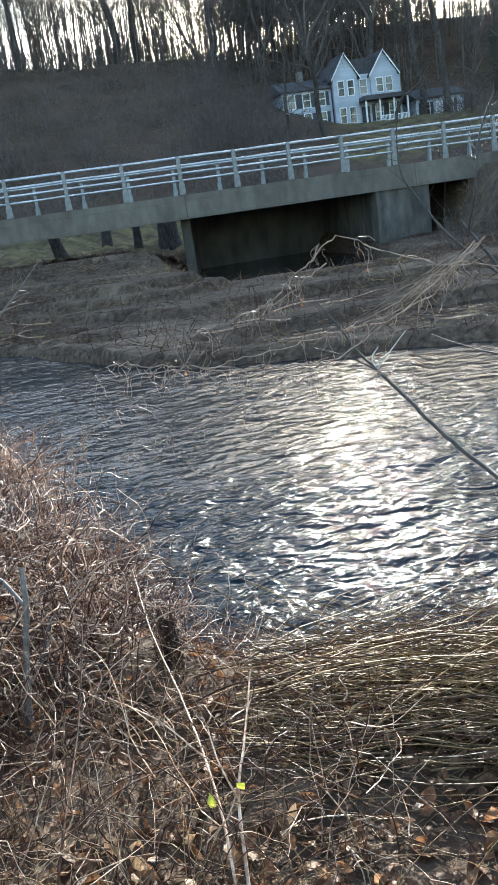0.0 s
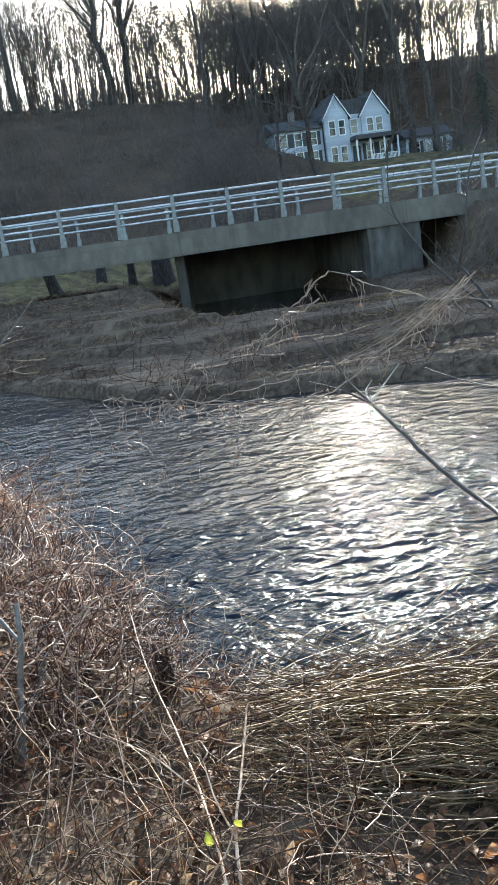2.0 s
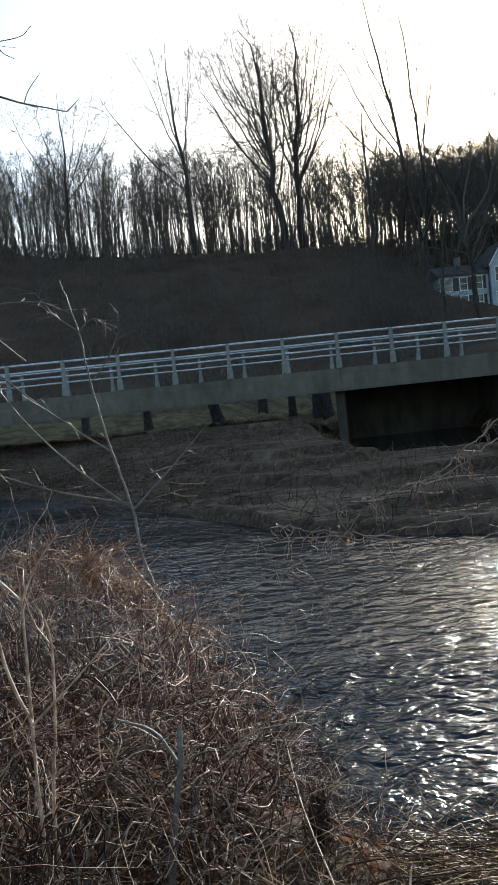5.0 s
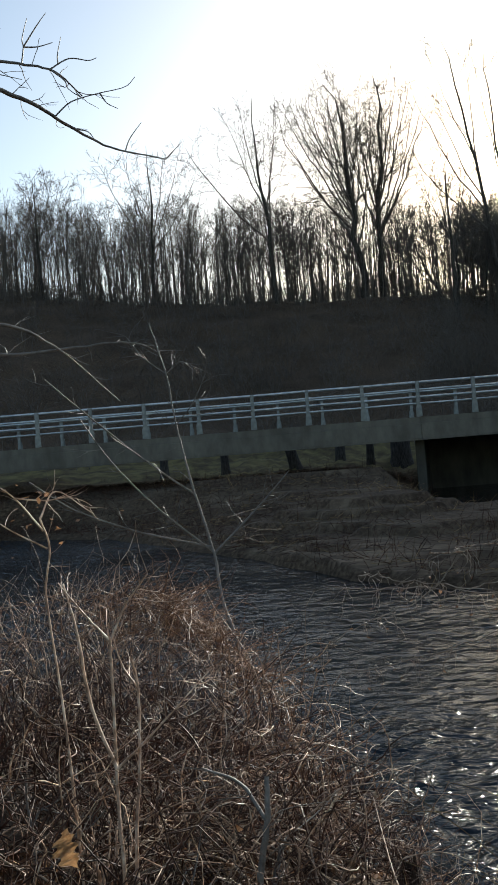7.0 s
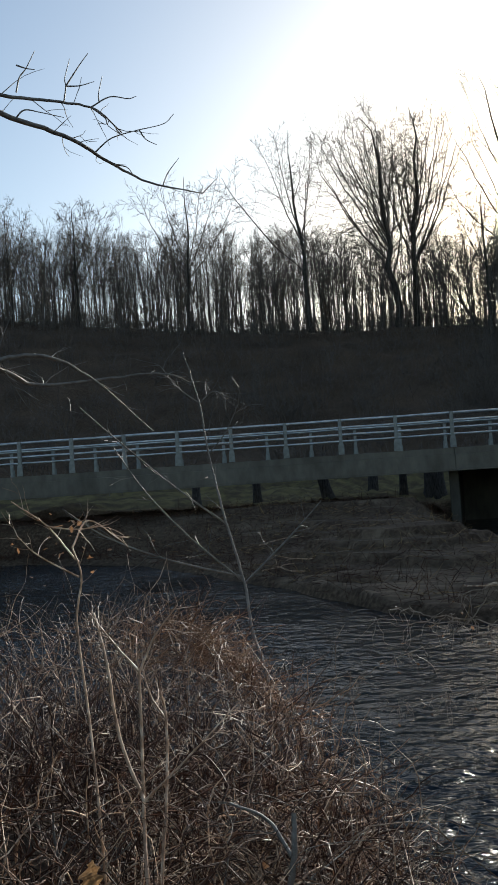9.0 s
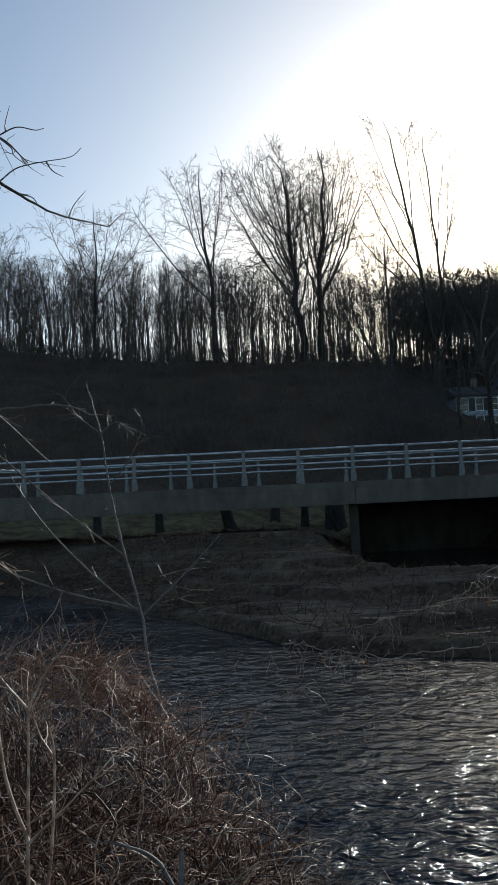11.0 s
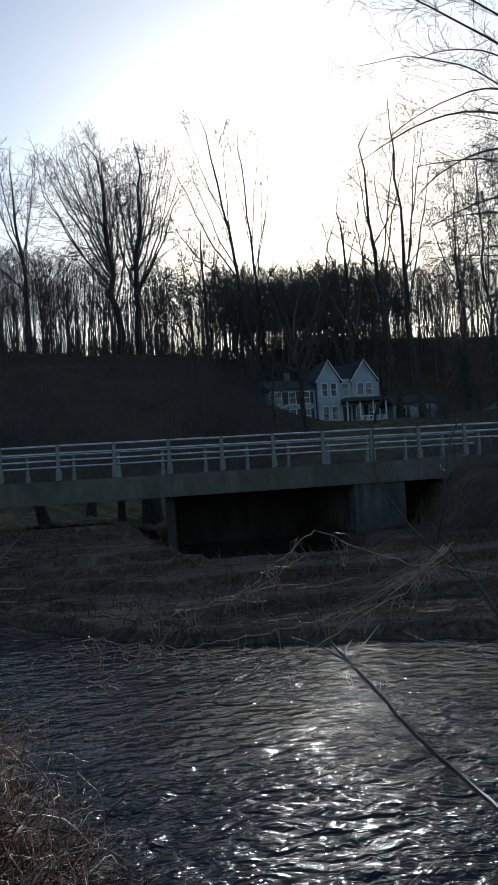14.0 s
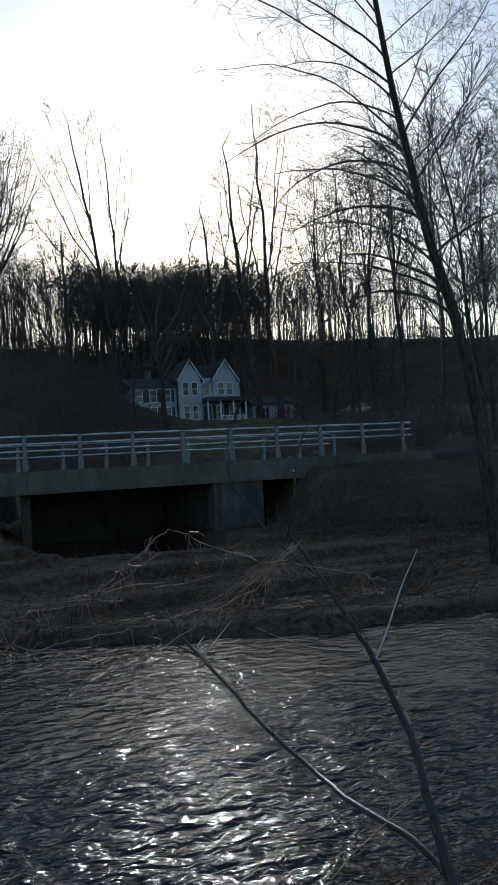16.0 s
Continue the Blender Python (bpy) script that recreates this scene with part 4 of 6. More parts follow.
def scatter(name, label, category, variants, places, mat, seed, tall=0.0):
    """Many copies of a few kinds, joined into one mesh."""
    rng = np.random.default_rng(seed)
    vs, fs, n = [], [], 0
    arrays = [t.arrays() for t in variants]
    if tall:
        arrays = [(v * (tall / v[:, 2].max()), f) for v, f in arrays]
    for x, y, z, s in places:
        v, f = arrays[int(rng.integers(len(arrays)))]
        a = rng.uniform(0, 6.283)
        c, d = math.cos(a), math.sin(a)
        m = np.array([[c, -d, 0], [d, c, 0], [0, 0, 1]]) * s
        vs.append(v @ m.T + np.array([x, y, z]))
        fs.append(np.where(f < 0, -1, f + n))
        n += len(v)
    return tagged(sheet(name, np.concatenate(vs), np.concatenate(fs), mat), label, category, kind="stuff")


# how high the woods stand along the skyline, in degrees
WOOD_AZ = (-25, -6, 4, 10, 14, 18, 22, 30, 40)
WOOD_EL = (17.0, 16.7, 16.4, 15.5, 14.7, 14.4, 14.1, 13.9, 14.0)


def build_woods():
    rng = np.random.default_rng(7)
    kinds = []
    for i in range(9):
        t = Tubes()
        grow(np.random.default_rng(100 + i), FOREST, t, t, (0, 0, 0), (rng.normal(0, 0.04), rng.normal(0, 0.04), 1), rng.uniform(14.5, 16), rng.uniform(0.11, 0.19))
        kinds.append(t)
    places = []
    for k in range(340):
        az = -25 + 69 * ((k + rng.uniform(0.0, 1.0)) * 0.618034 % 1.0)
        r = 126 + 52 * rng.random() ** 1.4 + float(np.interp(az, [9, 17], [0, 26]))
        x, y = polar(az, r)
        g = float(land(x, y)) - 0.6
        el = float(np.interp(az, WOOD_AZ, WOOD_EL))
        places.append((x, y, g, (5 + r * math.tan(radians(el)) - g) / 17.5 * rng.uniform(0.86, 1.03)))
    scatter("woods", "dense leafless woods along the hill's crest", "woods", kinds, places, M_TWIG, 8, 17.5)
    # trunks crowded along the crest before the low sun
    kinds, places = [], []
    for i in range(6):
        t = Tubes()
        grow(np.random.default_rng(170 + i), HIGH, t, t, (0, 0, 0), (rng.normal(0, 0.03), rng.normal(0, 0.03), 1), 16, rng.uniform(0.11, 0.17))
        kinds.append(t)
    for k in range(300):
        az, r = rng.normal(18.8, 5.2), rng.uniform(130, 172)
        x, y = polar(az, r)
        g = float(land(x, y)) - 0.6
        el = float(np.interp(az, (8, 13, 21, 28), (14.4, 14.4, 14.3, 13.8)))
        places.append((x, y, g, (5 + r * math.tan(radians(el)) - g) / 17.5 * rng.uniform(0.72, 1.07)))
    scatter("crest_woods", "high-crowned bare trees crowded along the crest", "woods", kinds, places, M_TWIG, 28, 17.5)
    kinds = []
    for i in range(7):
        t = Tubes()
        grow(np.random.default_rng(140 + i), POLE, t, t, (0, 0, 0), (rng.normal(0, 0.06), rng.normal(0, 0.06), 1), rng.uniform(9, 14), rng.uniform(0.06, 0.11))
        kinds.append(t)
    places = []
    for _ in range(1050):
        az = rng.uniform(-25, 44)
        r = 122 + 70 * rng.random() + float(np.interp(az, [9, 17], [0, 26]))
        x, y = polar(az, r)
        places.append((x, y, float(land(x, y)) - 0.4, rng.uniform(0.7, 1.1)))
    for _ in range(620):
        az, r = rng.uniform(-25, 9), rng.uniform(122, 165)
        x, y = polar(az, r)
        places.append((x, y, float(land(x, y)) - 0.4, rng.uniform(0.9, 1.35)))
    scatter("pole_wood", "thin young trunks crowded among the leafless woods", "woods", kinds, places, M_TWIG, 18)
    # undergrowth on the slope
    kinds = []
    for i in range(5):
        t = Tubes()
        for _ in range(4):
            way = (rng.normal(0, 0.35), rng.normal(0, 0.35), 1)
            grow(rng, FAR_BRUSH, t, t, (rng.normal(0, 0.5), rng.normal(0, 0.5), 0), way, rng.uniform(1.4, 4.2), 0.032)
        kinds.append(t)
    places = []
    reach = np.linspace(84, 170, 87)
    for k in range(1500):
        az = rng.uniform(-24, 44)
        r = rng.uniform(64, 138) if k < 330 else rng.uniform(122, 160) + float(np.interp(az, [9, 17], [0, 26]))
        if k % 8 == 0:
            az, r = rng.uniform(9, 17), rng.uniform(84, 128)
        if k >= 1000:                                     # along the crest itself
            px, py = polar(az, reach)
            r = reach[int(np.argmax((land(px, py) - 5) / reach))] + rng.uniform(-5, 9)
        elif k >= 460:
            r = rng.uniform(66, 128)
        if 16 < az < 25 and r < 116:
            continue
        x, y = polar(az, r)
        places.append((x, y, float(land(x, y)) - 0.5, rng.uniform(0.5, 1.25) * (1.5 if 330 <= k < 460 else 0.9 if k >= 1000 else 1.0)))
    scatter("hillside_brush", "tangled leafless undergrowth on the hillside", "brush", kinds, places, M_TWIG, 9)


build_woods()


def evergreen(x, y, h, seed):
    rng = np.random.default_rng(seed)
    z = float(land(x, y)) - 0.2
    t = empty("evergreen_tree", (x, y, z), "dark evergreen tree among bare trees", "tree", "evergreens")
    trunk, leaves = Tubes(), Tubes()
    trunk.add([(0, 0, 0), (0.05, 0, h * 0.5), (0, 0, h)], 0.16, 0.02, 6)
    for i in range(70):
        u = 0.25 + 0.75 * i / 70
        a = i * 2.4
        ln = (1.05 - u) * h * 0.3 * rng.uniform(0.7, 1.2) + 0.2
        p0 = np.array([0, 0, u * h])
        out = np.array([math.cos(a), math.sin(a), -0.15])
        trunk.add([p0, p0 + out * ln], 0.025, 0.006, 3)
        for _ in range(22):
            q = p0 + out * ln * rng.uniform(0.25, 1.0)
            leaves.add([q, q + rng.normal(0, 0.16, 3)], 0.035, 0.004, 3)
    trunk.object("trunk", M_BARK, t)
    leaves.object("foliage", M_NEEDLE, t, "dark green needles")


for az, r, h, s in ((30.6, 98, 13.0, 61), (31.7, 101, 10.0, 62), (28.2, 104, 8.0, 63)):
    evergreen(*polar(az, r), h, s)


# ---------------------------------------------------------------- the far bank
def build_far_bank():
    rng = np.random.default_rng(21)
    t = Tubes()
    for _ in range(5200):
        x = rng.uniform(-16, 24)
        y0 = float(far_shore(x))
        y = y0 + 0.2 + (38 - y0) * rng.random() ** 1.5 if y0 < 37 else y0 + rng.uniform(0.2, 3)
        z = float(land(x, y))
        flat = rng.random() < 0.45
        way = (rng.normal(0, 1), rng.normal(0, 0.6), 0.12) if flat else (rng.normal(0, 0.5), rng.normal(0, 0.5) - 0.25, 1)
        t.add(wander(rng, (x, y, z + (0.06 if flat else -0.05)), way, rng.uniform(0.25, 0.9), 4, 0.2, -0.03), rng.uniform(0.004, 0.012), 0.003)
    tagged(t.object("bank_brush", M_STEM_DARK), "dead stalks and sticks littering the far bank", "brush", kind="stuff")
    g = Tubes()
    for _ in range(170):
        x0 = rng.uniform(-7, 15)
        y0 = float(far_shore(x0)) + 0.4 + 16 * rng.random()
        for _ in range(9):
            x, y = x0 + rng.normal(0, 0.55), y0 + rng.normal(0, 0.12)
            way = (rng.normal(0, 1), rng.normal(0, 0.25), rng.uniform(0.05, 0.5))
            g.add(wander(rng, (x, y, float(land(x, y)) + 0.06), way, rng.uniform(0.2, 0.6), 4, 0.2, -0.08), rng.uniform(0.006, 0.014), 0.003)
    tagged(g.object("dead_grass", M_STRAW), "pale tufts of flattened dead grass on the far bank", "grass", kind="stuff")
    # roots and driftwood at the water's edge
    for i in range(9):
        x = rng.uniform(-3, 14)
        y = float(far_shore(x)) + rng.uniform(0.3, 6)
        d = Tubes()
        ln = rng.uniform(0.9, 2.2)
        line = wander(rng, (0, 0, 0.06), (rng.normal(0, 1), rng.normal(0, 0.3), 0.02), ln, 6, 0.14)
        line[:, 2] = np.clip(line[:, 2], 0.01, 0.2)
        d.add(line, 0.026, 0.008, 6)
        d.add(wander(rng, line[3], (rng.normal(0, 1), rng.normal(0, 1), 0.5), ln * 0.35, 4, 0.2), 0.02, 0.006, 4)
        ob = d.object("driftwood", M_STEM)
        ob.location = (x, y, float(land(x, y)) + 0.02)
        tagged(ob, "pale dead branch lying on the far bank", "driftwood", "driftwood")
    # bare shrubs on the embankment beside the abutment and along the far bank
    for x, y, s, seed in ((18.0, 33.0, 1.15, 71), (20.4, 31.0, 1.2, 72), (22.0, 34.5, 1.1, 73), (24.0, 30.0, 1.2, 74), (17.3, 28.5, 0.8, 75),
                          (14.2, 30.0, 0.55, 76), (19.5, 26.5, 0.9, 77), (26.5, 33.0, 1.2, 78), (22.5, 26.0, 1.0, 79)):
        rs = np.random.default_rng(seed)
        twigs = Tubes()
        sh = empty("bare_shrub", (x, y, float(land(x, y)) - 0.15), "tangled leafless shrub on the far embankment", "shrub", "embankment shrubs")
        for _ in range(18):
            way = (rs.normal(0, 0.5), rs.normal(0, 0.5), 1)
            stem = Tubes()
            grow(rs, BRUSH, stem, twigs, (rs.normal(0, 0.4), rs.normal(0, 0.4), 0), way, rs.uniform(1.6, 3.4) * s, 0.026 * s)
            stem.object("stem", M_TWIG, sh)
        twigs.object("crown", M_TWIG, sh)


build_far_bank()


# ---------------------------------------------------------------- the near bank: thicket, dry stems, leaf litter
def thicket_edge(y):
    return np.interp(y, [1.9, 2.4, 3, 3.5, 4, 4.5, 5, 6, 7, 8], [-0.45, -0.3, 0.0, 0.14, 0.27, 0.38, 0.22, -0.12, -0.5, -0.9])


def thicket_top(x, y):
    full = np.interp(y, [2, 3, 4, 5, 6, 7, 8.2], [3.72, 3.88, 3.82, 3.85, 4.0, 3.9, 3.2])
    g = float(land(x, y))
    return g + (full - g) * float(np.interp(thicket_edge(y) - x, [0, 0.4, 1.0], [0.34, 0.66, 1.0]))


def build_thicket():
    rng = np.random.default_rng(33)
    pale, dark = Tubes(), Tubes()
    n = 0
    while n < 2700:
        y = 2.0 + 6.0 * rng.random() ** 1.15
        e = float(thicket_edge(y))
        x = e - 3.1 * rng.random() ** 1.2
        if x < -0.50 * y - 0.6:
            continue
        if (abs(x - 0.04 * y) < 0.14 and 2.0 < y < 3.3 or abs(x + 0.145 * y) < 0.09 and 1.8 < y < 2.75) and rng.random() < 0.85:
            continue
        g, top = float(land(x, y)), thicket_top(x, y)
        n += 1
        target = pale if rng.random() < 0.26 else dark
        kind = rng.random()
        if kind < 0.34:                                   # canes from the ground
            ln = (top - g) * rng.uniform(0.6, 1.12)
            line = wander(rng, (x, y, g - 0.05), (rng.normal(0, 0.25), rng.normal(0, 0.25), 1), ln, 12, 0.22, -0.01)
            target.add(line, rng.uniform(0.0026, 0.0064), 0.0018)
        else:                                             # tangled side shoots and fallen canes
            z = g + (top - g) * rng.uniform(0.08, 1.0) ** 0.8
            ln = rng.uniform(0.2, 1.0)
            line = wander(rng, (x, y, z), (rng.normal(0, 1), rng.normal(0, 0.8), rng.normal(0.25, 0.6)), ln, 10, 0.40, -0.04)
            line[:, 2] = np.maximum(line[:, 2], g + 0.02)
            if line[-1, 0] > float(thicket_edge(line[-1, 1])) + 0.15:
                continue
            target.add(line, rng.uniform(0.0017, 0.0053), 0.0013)
            if rng.random() < 0.55:
                target.add(wander(rng, line[3], (rng.normal(0, 1), rng.normal(0, 1), rng.normal(0.2, 0.7)), ln * 0.45, 4, 0.25), 0.0014, 0.0008)
    for _ in range(360):                                  # stout arching canes
        y = rng.uniform(2.6, 6.4)
        x = float(thicket_edge(y)) - 0.2 - 2.2 * rng.random()
        if x < -0.50 * y - 0.6:
            continue
        g, top = float(land(x, y)), thicket_top(x, y)
        line = wander(rng, (x, y, g), (rng.normal(0, 0.35), rng.normal(0, 0.3), 1), (top - g) * rng.uniform(0.8, 1.6), 12, 0.22, -0.05)
        line[:, 2] = np.maximum(line[:, 2], g)
        if line[-1, 0] > float(thicket_edge(line[-1, 1])) + 0.12:
            continue
        (pale if rng.random() < 0.5 else dark).add(line, rng.uniform(0.0036, 0.0082), 0.0022, 5)
    for _ in range(1500):                                 # dark brown stems added low down, standing in for the shade inside
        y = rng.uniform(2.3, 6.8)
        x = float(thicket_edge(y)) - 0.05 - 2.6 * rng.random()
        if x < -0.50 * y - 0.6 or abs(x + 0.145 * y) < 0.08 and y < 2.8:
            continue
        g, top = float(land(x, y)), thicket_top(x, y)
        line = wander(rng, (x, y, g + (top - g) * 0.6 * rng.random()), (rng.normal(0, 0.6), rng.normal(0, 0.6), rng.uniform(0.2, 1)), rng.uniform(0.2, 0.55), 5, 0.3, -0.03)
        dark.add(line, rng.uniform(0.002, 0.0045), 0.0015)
    for _ in range(150):                                  # taller, thinner shoots over the back of it
        y = rng.uniform(4.6, 7.4)
        x = float(thicket_edge(y)) - 0.05 - 2.6 * rng.random()
        z = thicket_top(x, y) - 0.25
        line = wander(rng, (x, y, z), (rng.normal(0.1, 0.5), rng.normal(0, 0.5), 1), rng.uniform(0.35, 0.8), 7, 0.2, -0.03)
        if line[-1, 0] > float(thicket_edge(line[-1, 1])) + 0.2:
            continue
        pale.add(line, rng.uniform(0.002, 0.0036), 0.001)
        pale.add(wander(rng, line[3], (rng.normal(0, 1), rng.normal(0, 1), 0.5), 0.25, 5, 0.25), 0.0016, 0.0008)
    for _ in range(150):                                  # curling runners that arch over the edge, towards the water
        y = rng.uniform(3.0, 6.6)
        x = float(thicket_edge(y)) - rng.uniform(0.0, 0.8)
        z = float(land(x, y)) + (thicket_top(x, y) - float(land(x, y))) * rng.uniform(0.5, 1.0)
        line = wander(rng, (x, y, z), (rng.normal(0.5, 0.5), rng.normal(-0.2, 0.5), rng.uniform(0.1, 1.0)), rng.uniform(0.25, 0.6), 9, 0.26, -0.09)
        (pale if rng.random() < 0.6 else dark).add(line, rng.uniform(0.0025, 0.0045), 0.0014, 4)
    tagged(pale.object("bramble_thicket", M_STEM), "dense tangle of pale leafless bramble canes on the bank", "thicket", kind="stuff")
    tagged(dark.object("bramble_thicket", M_STEM_DARK), "dense tangle of brown leafless bramble canes on the bank, darkened for inner shade", "thicket", kind="stuff")
    # a cap of russet dry grass lodged on top
    t = Tubes()
    for _ in range(900):
        x, y = rng.normal(-0.90, 0.42), rng.normal(5.8, 0.28)
        z = thicket_top(x, y) - 0.02 + rng.normal(0, 0.05)
        t.add(wander(rng, (x, y, z), (rng.normal(0, 1), rng.normal(0, 0.7), rng.normal(0.1, 0.4)), rng.uniform(0.12, 0.5), 6, 0.30, -0.03), 0.0026, 0.001)
    tagged(t.object("dry_grass_cap", M_RUSSET), "russet dry grass lodged on top of the thicket", "dry grass", kind="stuff")


build_thicket()


def build_straw_mat():
    """Long dry stems that arch and lie over one another along the bank's edge."""
    rng = np.random.default_rng(44)
    t = Tubes()
    for _ in range(740):
        far, across = 2.12 + 0.86 * rng.random() ** 0.75, rng.uniform(-0.45, 1.3)
        s = 1 if rng.random() < 0.5 else -1
        ln = rng.uniform(0.4, 1.4)
        slant = rng.normal(0, 0.2) if rng.random() < 0.7 else rng.normal(0, 0.6)
        start = max(across - s * ln * 0.5, -0.5)
        x, y = far * 0.31 + start * 0.95, far * 0.95 - start * 0.31
        g = float(land(x, y))
        z = g + 0.015 + 0.12 * rng.random() * float(np.interp(y, [1.9, 2.4, 3.3], [0.3, 1.0, 0.9]))
        way = (s * 0.95 + slant * 0.31, -s * 0.31 + slant * 0.95, rng.normal(0.02, 0.07) - s * 0.05)
        line = wander(rng, (x, y, z), way, ln, 10, 0.11, -0.024)
        line[:, 2] = np.maximum(line[:, 2], np.asarray(land(line[:, 0], line[:, 1])) + 0.010)
        t.add(line, rng.uniform(0.0016, 0.0050), 0.0012)
    dk = Tubes()
    for _ in range(60):                                   # darker stems slung across the others
        x, y = rng.uniform(0.3, 1.9), rng.uniform(2.1, 3.3)
        g = float(land(x, y))
        way = (1, rng.normal(-0.45, 0.35), rng.normal(0.1, 0.2))
        line = wander(rng, (x - 0.3, y, g + rng.uniform(0.05, 0.24)), way, rng.uniform(0.5, 1.3), 10, 0.09, -0.02)
        line[:, 2] = np.maximum(line[:, 2], np.asarray(land(line[:, 0], line[:, 1])) + 0.02)
        dk.add(line, rng.uniform(0.0022, 0.0045), 0.0014, 4)
    tagged(dk.object("slung_stems", M_STEM_DARK), "dark brown stems slung across the mat of straw", "stems", kind="stuff")
    tagged(t.object("straw_mat", M_STRAW), "mat of long arching straw-coloured stems on the bank", "dry grass", kind="stuff")
    # thin twiggy growth standing in it and hanging over the water
    tw = Tubes()
    for _ in range(260):
        x, y = rng.uniform(0.35, 2.4), rng.uniform(2.5, 3.6)
        g = float(land(x, y))
        far = float(np.interp(x, [0.4, 1.1], [0.55, 1.0]))
        way = (rng.normal(-0.1, 0.5), rng.normal(0.1, 0.4), 1)
        grow(rng, WISP, tw, tw, (x, y, g), way, rng.uniform(0.15, 0.42) * far, 0.0016)
    tagged(tw.object("bank_twigs", M_STEM_DARK), "thin bare twigs standing in the dry stems", "twigs", kind="stuff")
    # a low tangle of broken stems between the thicket and the straw
    tg, tk = Tubes(), Tubes()
    for _ in range(1250):
        y = 1.7 + 2.0 * rng.random() ** 1.1
        x = rng.uniform(-0.9, 0.62)
        g = float(land(x, y))
        hi = rng.random() < 0.35
        way = (rng.normal(0, 0.5), rng.normal(0, 0.5), 1) if hi else (rng.normal(0, 1), rng.normal(0, 0.9), rng.normal(0.1, 0.35))
        line = wander(rng, (x, y, g + (0 if hi else rng.uniform(0.01, 0.22))), way, rng.uniform(0.12, 0.5), 7, 0.24, -0.04)
        line[:, 2] = np.maximum(line[:, 2], g - 0.03)
        (tg if rng.random() < 0.4 else tk).add(line, rng.uniform(0.0009, 0.003), 0.0008)
    tagged(tg.object("broken_stems", M_STEM), "low tangle of broken pale stems on the bank", "stems", kind="stuff")
    tagged(tk.object("broken_stems", M_STEM_DARK), "low tangle of broken brown stems on the bank", "stems", kind="stuff")
    # short dead stalks in the leaf litter
    st = Tubes()
    for _ in range(1300):
        x, y = rng.uniform(-1.0, 1.7), rng.uniform(1.2, 2.9)
        g = float(land(x, y))
        if x > 0.35 and y < 2.0 and rng.random() < 0.7:
            continue
        st.add(wander(rng, (x, y, g), (rng.normal(0, 0.8), rng.normal(0, 0.8), rng.uniform(0.2, 1)), rng.uniform(0.1, 0.45), 6, 0.2, -0.03), rng.uniform(0.0008, 0.002), 0.0006)
    tagged(st.object("dead_stalks", M_STRAW), "short dead straw stalks among the leaf litter", "stalks", kind="stuff")


build_straw_mat()


def leaf_arrays(rng, at, size, n_up=None):
    """One curled leaf: a pointed blade of 2 by 4 faces, bent along and across."""
    v = []
    yaw, tilt, roll = rng.uniform(0, 6.28), rng.normal(0, 0.45), rng.normal(0, 0.5)
    m = np.array(Euler((roll, tilt, yaw)).to_matrix())
    bend, cup = rng.normal(0, 0.35), rng.normal(0.15, 0.3)
    width = rng.uniform(0.42, 0.7)
    for u, w in ((0, 0.06), (0.28, 0.8), (0.55, 1.0), (0.8, 0.55), (1.0, 0.03)):
        jag = rng.uniform(0.8, 1.15)
        for s in (-1, 0, 1):
            v.append(((u - 0.5), s * w * width * 0.5 * jag, bend * (u - 0.5) ** 2 * 1.6 + cup * abs(s) * w * 0.35))
    v = np.array(v) * size @ m.T + np.asarray(at)
    f = np.array([(r * 3 + c, r * 3 + c + 1, r * 3 + c + 4, r * 3 + c + 3) for r in range(4) for c in range(2)])
    return v, f


def leaves_object(name, mat, spots, seed, parent=None, label=""):
    rng = np.random.default_rng(seed)
    vs, fs, n = [], [], 0
    for p, s in spots:
        v, f = leaf_arrays(rng, p, s)
        vs.append(v)
        fs.append(f + n)
        n += len(v)
    return sheet(name, np.concatenate(vs), np.concatenate(fs), mat, parent, label)


def build_litter():
    rng = np.random.default_rng(55)
    spots = []
    for _ in range(6200):
        x, y = rng.uniform(-1.6, 2.2), 1.0 + 2.6 * rng.random() ** 1.1
        spots.append(((x, y, float(land(x, y)) + rng.uniform(0.0, 0.05)), rng.uniform(0.026, 0.085)))
    wide = np.random.default_rng(59)
    for _ in range(4200):                                 # thinning out over the bank behind
        x, y = wide.normal(0.3, 2.3), wide.normal(0.5, 1.5)
        if y < 3.2 and not (-1.6 < x < 2.2 and y > 1.0):
            spots.append(((x, y, float(land(x, y)) + wide.uniform(0.0, 0.04)), wide.uniform(0.026, 0.085)))
    tagged(leaves_object("leaf_litter", M_LEAF, spots, 56), "curled brown fallen leaves covering the bank", "leaves", kind="stuff")
    spots = [((0.02 + rng.normal(0, 0.14), 1.8 + rng.normal(0, 0.12), 3.44 + rng.uniform(0, 0.03)), rng.uniform(0.03, 0.06)) for _ in range(26)]
    tagged(leaves_object("leaf_litter", M_LEAF_TAN, spots, 57), "pale tan fallen leaves lying in the sun", "leaves", kind="stuff")
    # dead leaves caught in the thicket
    spots = []
    for _ in range(320):
        y = rng.uniform(2.2, 6.5)
        x = float(thicket_edge(y)) - 2.2 * rng.random()
        g, top = float(land(x, y)), thicket_top(x, y)
        spots.append(((x, y, g + (top - g) * rng.uniform(0.1, 0.9)), rng.uniform(0.015, 0.045)))
    tagged(leaves_object("caught_leaves", M_LEAF, spots, 58), "dead brown leaves caught in the thicket", "leaves", kind="stuff")


build_litter()


